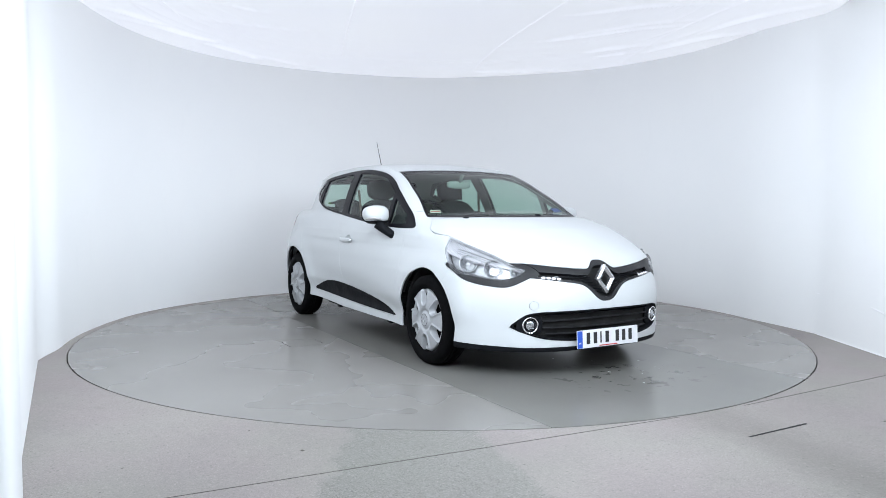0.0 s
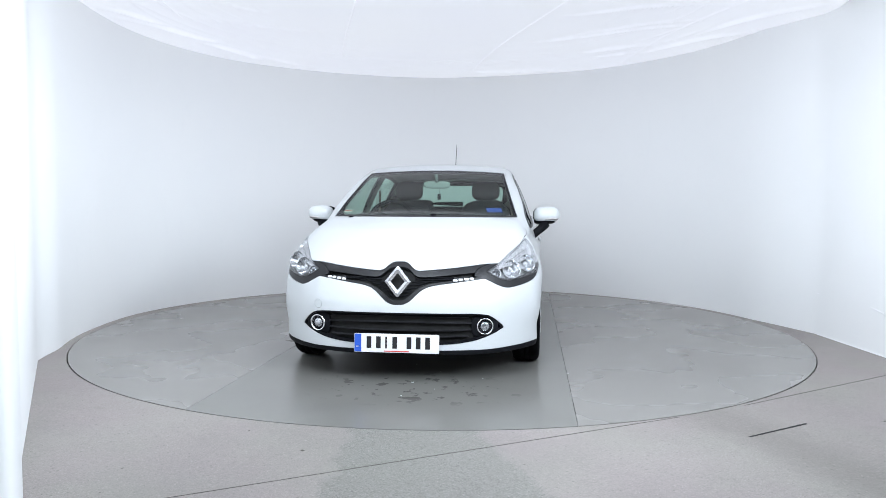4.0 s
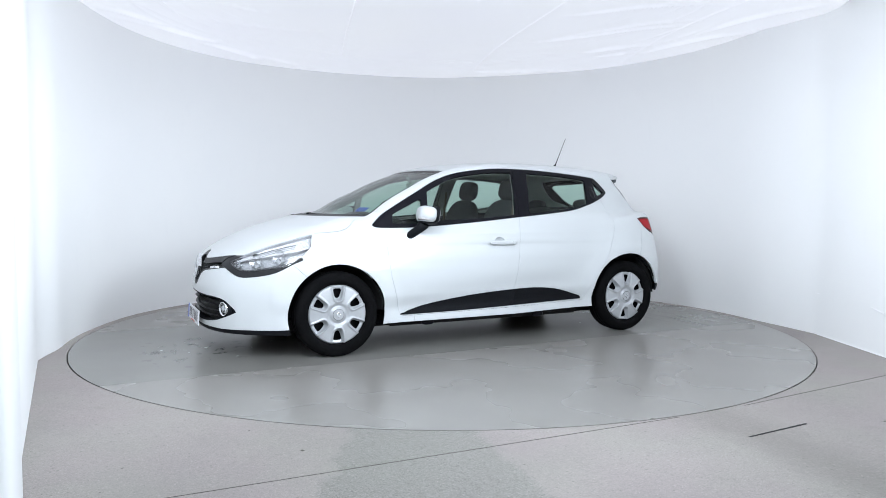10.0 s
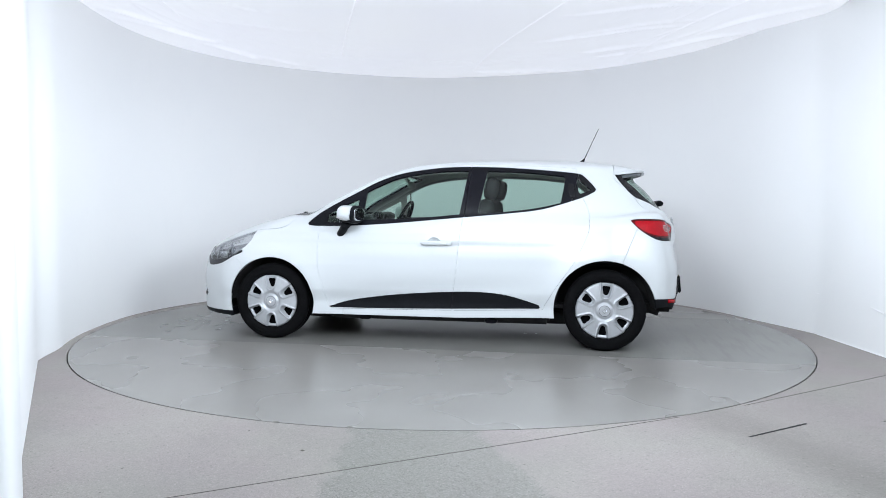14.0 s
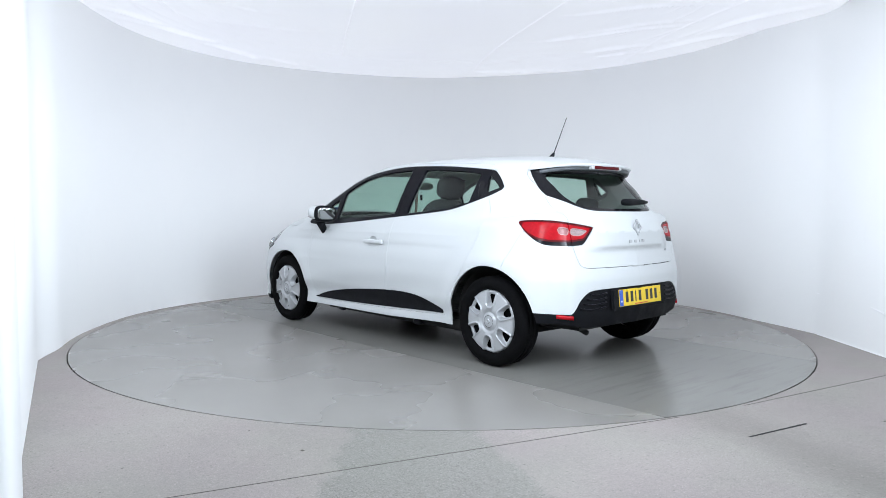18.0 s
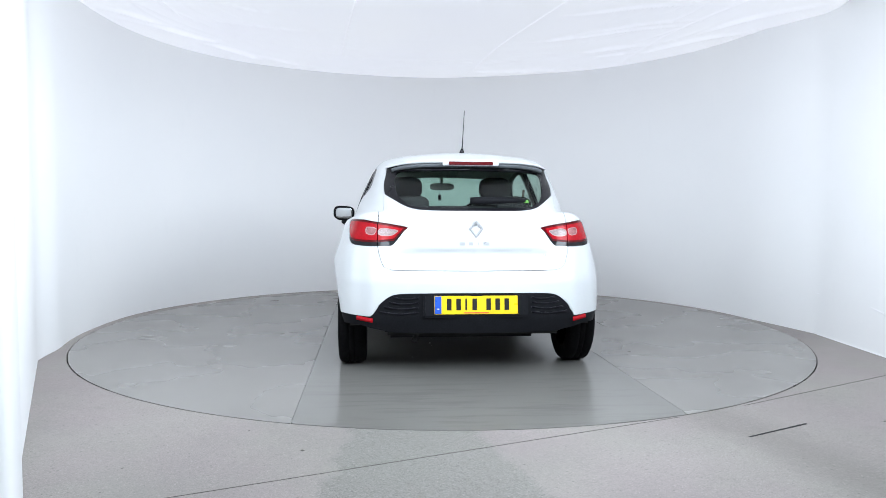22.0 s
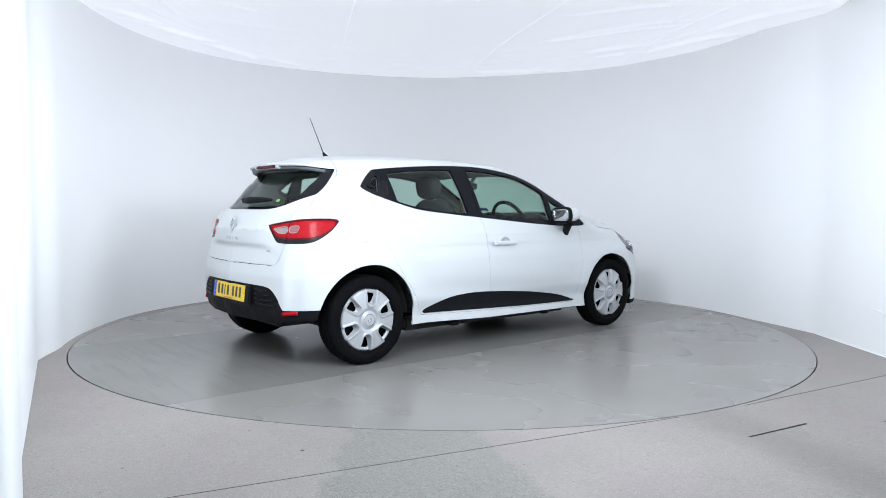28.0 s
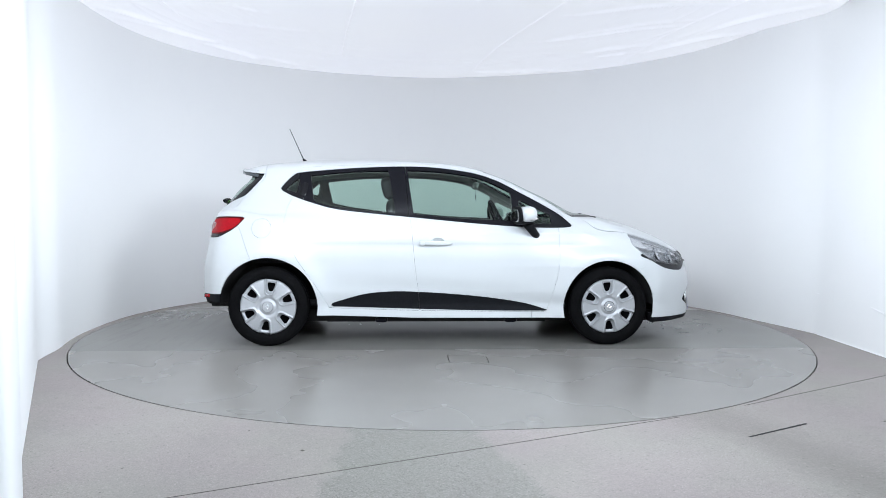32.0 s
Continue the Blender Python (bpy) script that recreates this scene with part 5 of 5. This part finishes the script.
# ---- inside ----
for s in (1, -1):
    seat = cushion("front_seat", (.02, s * .36, .52), (.27, .25, .10), SEAT, CAR, 3.4, pose(0, 0, 0, 0, -8, 0), "dark grey cloth seat")
    cushion("backrest", (-.29, s * .36, .82), (.085, .25, .31), SEAT, seat, 3.0, pose(0, 0, 0, 0, -17, 0), n=22)
    cushion("headrest", (-.405, s * .36, 1.205), (.055, .130, .090), SEAT, seat, 3.0, pose(0, 0, 0, 0, -12, 0), n=16)
    for d in (-.05, .05):
        tube("headrest_post", [(-.375, s * .36 + d, 1.06), (-.40, s * .36 + d, 1.15)], .006, CHROME, seat, 6)
bench = cushion("rear_bench", (-.82, 0, .54), (.24, .60, .10), SEAT, CAR, 3.6, None, "dark grey cloth bench")
cushion("bench_back", (-1.10, 0, .80), (.085, .60, .27), SEAT, bench, 3.8, pose(0, 0, 0, 0, -20, 0), n=22)
for y in (-.36, .36):
    cushion("rear_headrest", (-1.19, y, 1.075), (.045, .125, .055), SEAT, bench, 3.0, pose(0, 0, 0, 0, -16, 0), n=14)
box("boot_floor", (-1.45, 0, .62), (.55, 1.1, .03), DASH, CAR, None, .01)
shelf_p = box("parcel_shelf", (-1.42, 0, .97), (.42, .98, .02), DASH, CAR, None, .008)
dashb = cushion("dashboard", (.86, 0, .86), (.24, .68, .115), DASH, CAR, 3.4, pose(0, 0, 0, 0, 10, 0), "charcoal dashboard", 24)
cushion("instrument_hood", (.70, -.36, .965), (.10, .19, .045), DASH, dashb, 2.8, None, n=14)
cushion("centre_screen", (.665, 0, .93), (.03, .12, .085), GLOSS, dashb, 3.5, pose(0, 0, 0, 0, -20, 0), n=12)
box("cabin_floor", (-.1, 0, .30), (2.2, 1.3, .03), DASH, CAR, None, .01)
ring = [Vector((.50, -.36, .93)) + pose(0, 0, 0, 0, -24, 0).to_3x3() @ Vector((0, .185 * math.cos(t), .185 * math.sin(t))) for t in np.linspace(0, 2 * math.pi, 37)]
sw = tube("steering_wheel", ring, .016, TRIM, CAR, 10, "black steering wheel")
cushion("wheel_boss", (.515, -.36, .93), (.03, .07, .06), TRIM, sw, 2.6, pose(0, 0, 0, 0, -24, 0), n=12)
for a in (0, math.pi, -math.pi / 2):
    tube("wheel_spoke", [(.51, -.36, .93), Vector((.50, -.36, .93)) + pose(0, 0, 0, 0, -24, 0).to_3x3() @ Vector((0, .18 * math.cos(a), .18 * math.sin(a)))], .014, TRIM, sw, 8)
tube("steering_column", [(.52, -.36, .92), (.80, -.36, .82)], .035, DASH, sw, 10)
rm = cushion("cabin_mirror", (.34, 0, 1.240), (.022, .112, .032), LINING, CAR, 3.2, pose(0, 0, 0, 0, 12, 0), "grey interior mirror on a stalk", 14)
tube("mirror_stalk", [(.36, 0, 1.262), (.40, 0, 1.31), (.41, 0, 1.345)], [.012, .016, .026], LINING, rm, 8)
tube("freshener_string", [(.345, .02, 1.215), (.345, .02, 1.165)], .0015, INK, rm, 5)
box("air_freshener", (.345, .02, 1.140), (.004, .028, .052), TRIM, rm, None, .0015, "dark card hanging from the mirror")
for s in (1, -1):
    tube("seat_belt", [(-.30, s * .62, 1.20), (-.27, s * .61, .95), (-.22, s * .58, .70)], .011, BELT, CAR, 6, "grey-brown seat belt")
for s in (1, -1):
    box("sun_visor", (.22, s * .30, 1.352), (.15, .36, .016), LINING, CAR, pose(0, 0, 0, 0, 18, 0), .006)


# ---- the turntable: steel deck in three pieces with a hatch and a slot ----
def turntable():
    root = new("turntable")
    tagged(root, "round grey painted car turntable set flush in the floor", "turntable")
    nr, na = 40, 220
    rr, aa = np.linspace(0, DISC_R, nr), np.linspace(0, 2 * math.pi, na, endpoint=False)
    V = np.array([(r * math.cos(a), r * math.sin(a), 0.0) for r in rr for a in aa])
    T = np.array([q for i in range(nr - 1) for j in range(na) for a, b in ((i * na + j, i * na + (j + 1) % na),) for q in ((a, a + na, b + na), (a, b + na, b))])
    M = (V, np.tile([0, 0, 1.0], (len(V), 1)), T)
    strip, rest = cut(M, lambda V: np.abs(V[:, 1]) - 1.0, .0012)
    hatch, rest = cut(rest, lambda V: np.maximum(np.abs(V[:, 0] - .11), np.abs(V[:, 1] + 1.32)) - .135, .003)
    _, rest = cut(rest, lambda V: np.maximum(np.abs(V[:, 0] - .14) - .15, np.abs(V[:, 1] + 2.42) - .003), .0)
    # its colour holds some of the shade under the car
    panel("track_plate", strip, STRIP, root, .05, 0, "worn strip under the car, darkened partly for the car's shade")
    panel("hatch_cover", hatch, DISC, root, .03)
    for h in halves(rest):
        panel("deck_plate", h, DISC, root, .05)
    bm = bmesh.new()
    bmesh.ops.create_cone(bm, cap_ends=True, segments=120, radius1=DISC_R - .02, radius2=DISC_R - .02, depth=.03)
    bmesh.ops.translate(bm, vec=(0, 0, -.045), verts=bm.verts)
    part("under_frame", bm, DARK, root)
    for x, y, w in ((-.559, .142, .012), (-.733, .167, .035), (-.83, .162, .02), (2.318, .054, .02), (2.009, .068, .03), (1.86, .479, .02), (-1.251, .33, .02), (1.511, .014, .018), (2.15, .22, .014), (1.70, .20, .012)):
        ring = [(x + .6 * w * (.5 + .5 * abs(math.sin(3 * a + x))) * math.cos(a), y + .25 * w * math.sin(a)) for a in np.linspace(0, 2 * math.pi, 9, endpoint=False)]
        verts = [(*q, .0004) for q in ring] + [(x, y, .0022)]
        mesh_object("paint_chip", verts, [(i, (i + 1) % 9, 9) for i in range(9)], LINING, root, False, "pale flake of dirt")
    return root


TABLE = turntable()


# ---- what moves: the turntable turns evenly and carries the car ----
def turn(t):
    return -60.074 - 9.2954 * t + .00193 * (t - 16) ** 2


def motions():
    times = [2.0 * k for k in range(17)]
    walk(TABLE, [(t, pose(0, 0, 0, 0, 0, turn(t))) for t in times])
    walk(CAR, [(t, pose(0, 0, 0, 0, 0, turn(t)) @ pose(-.0590, -.0170, 0)) for t in times])


motions()
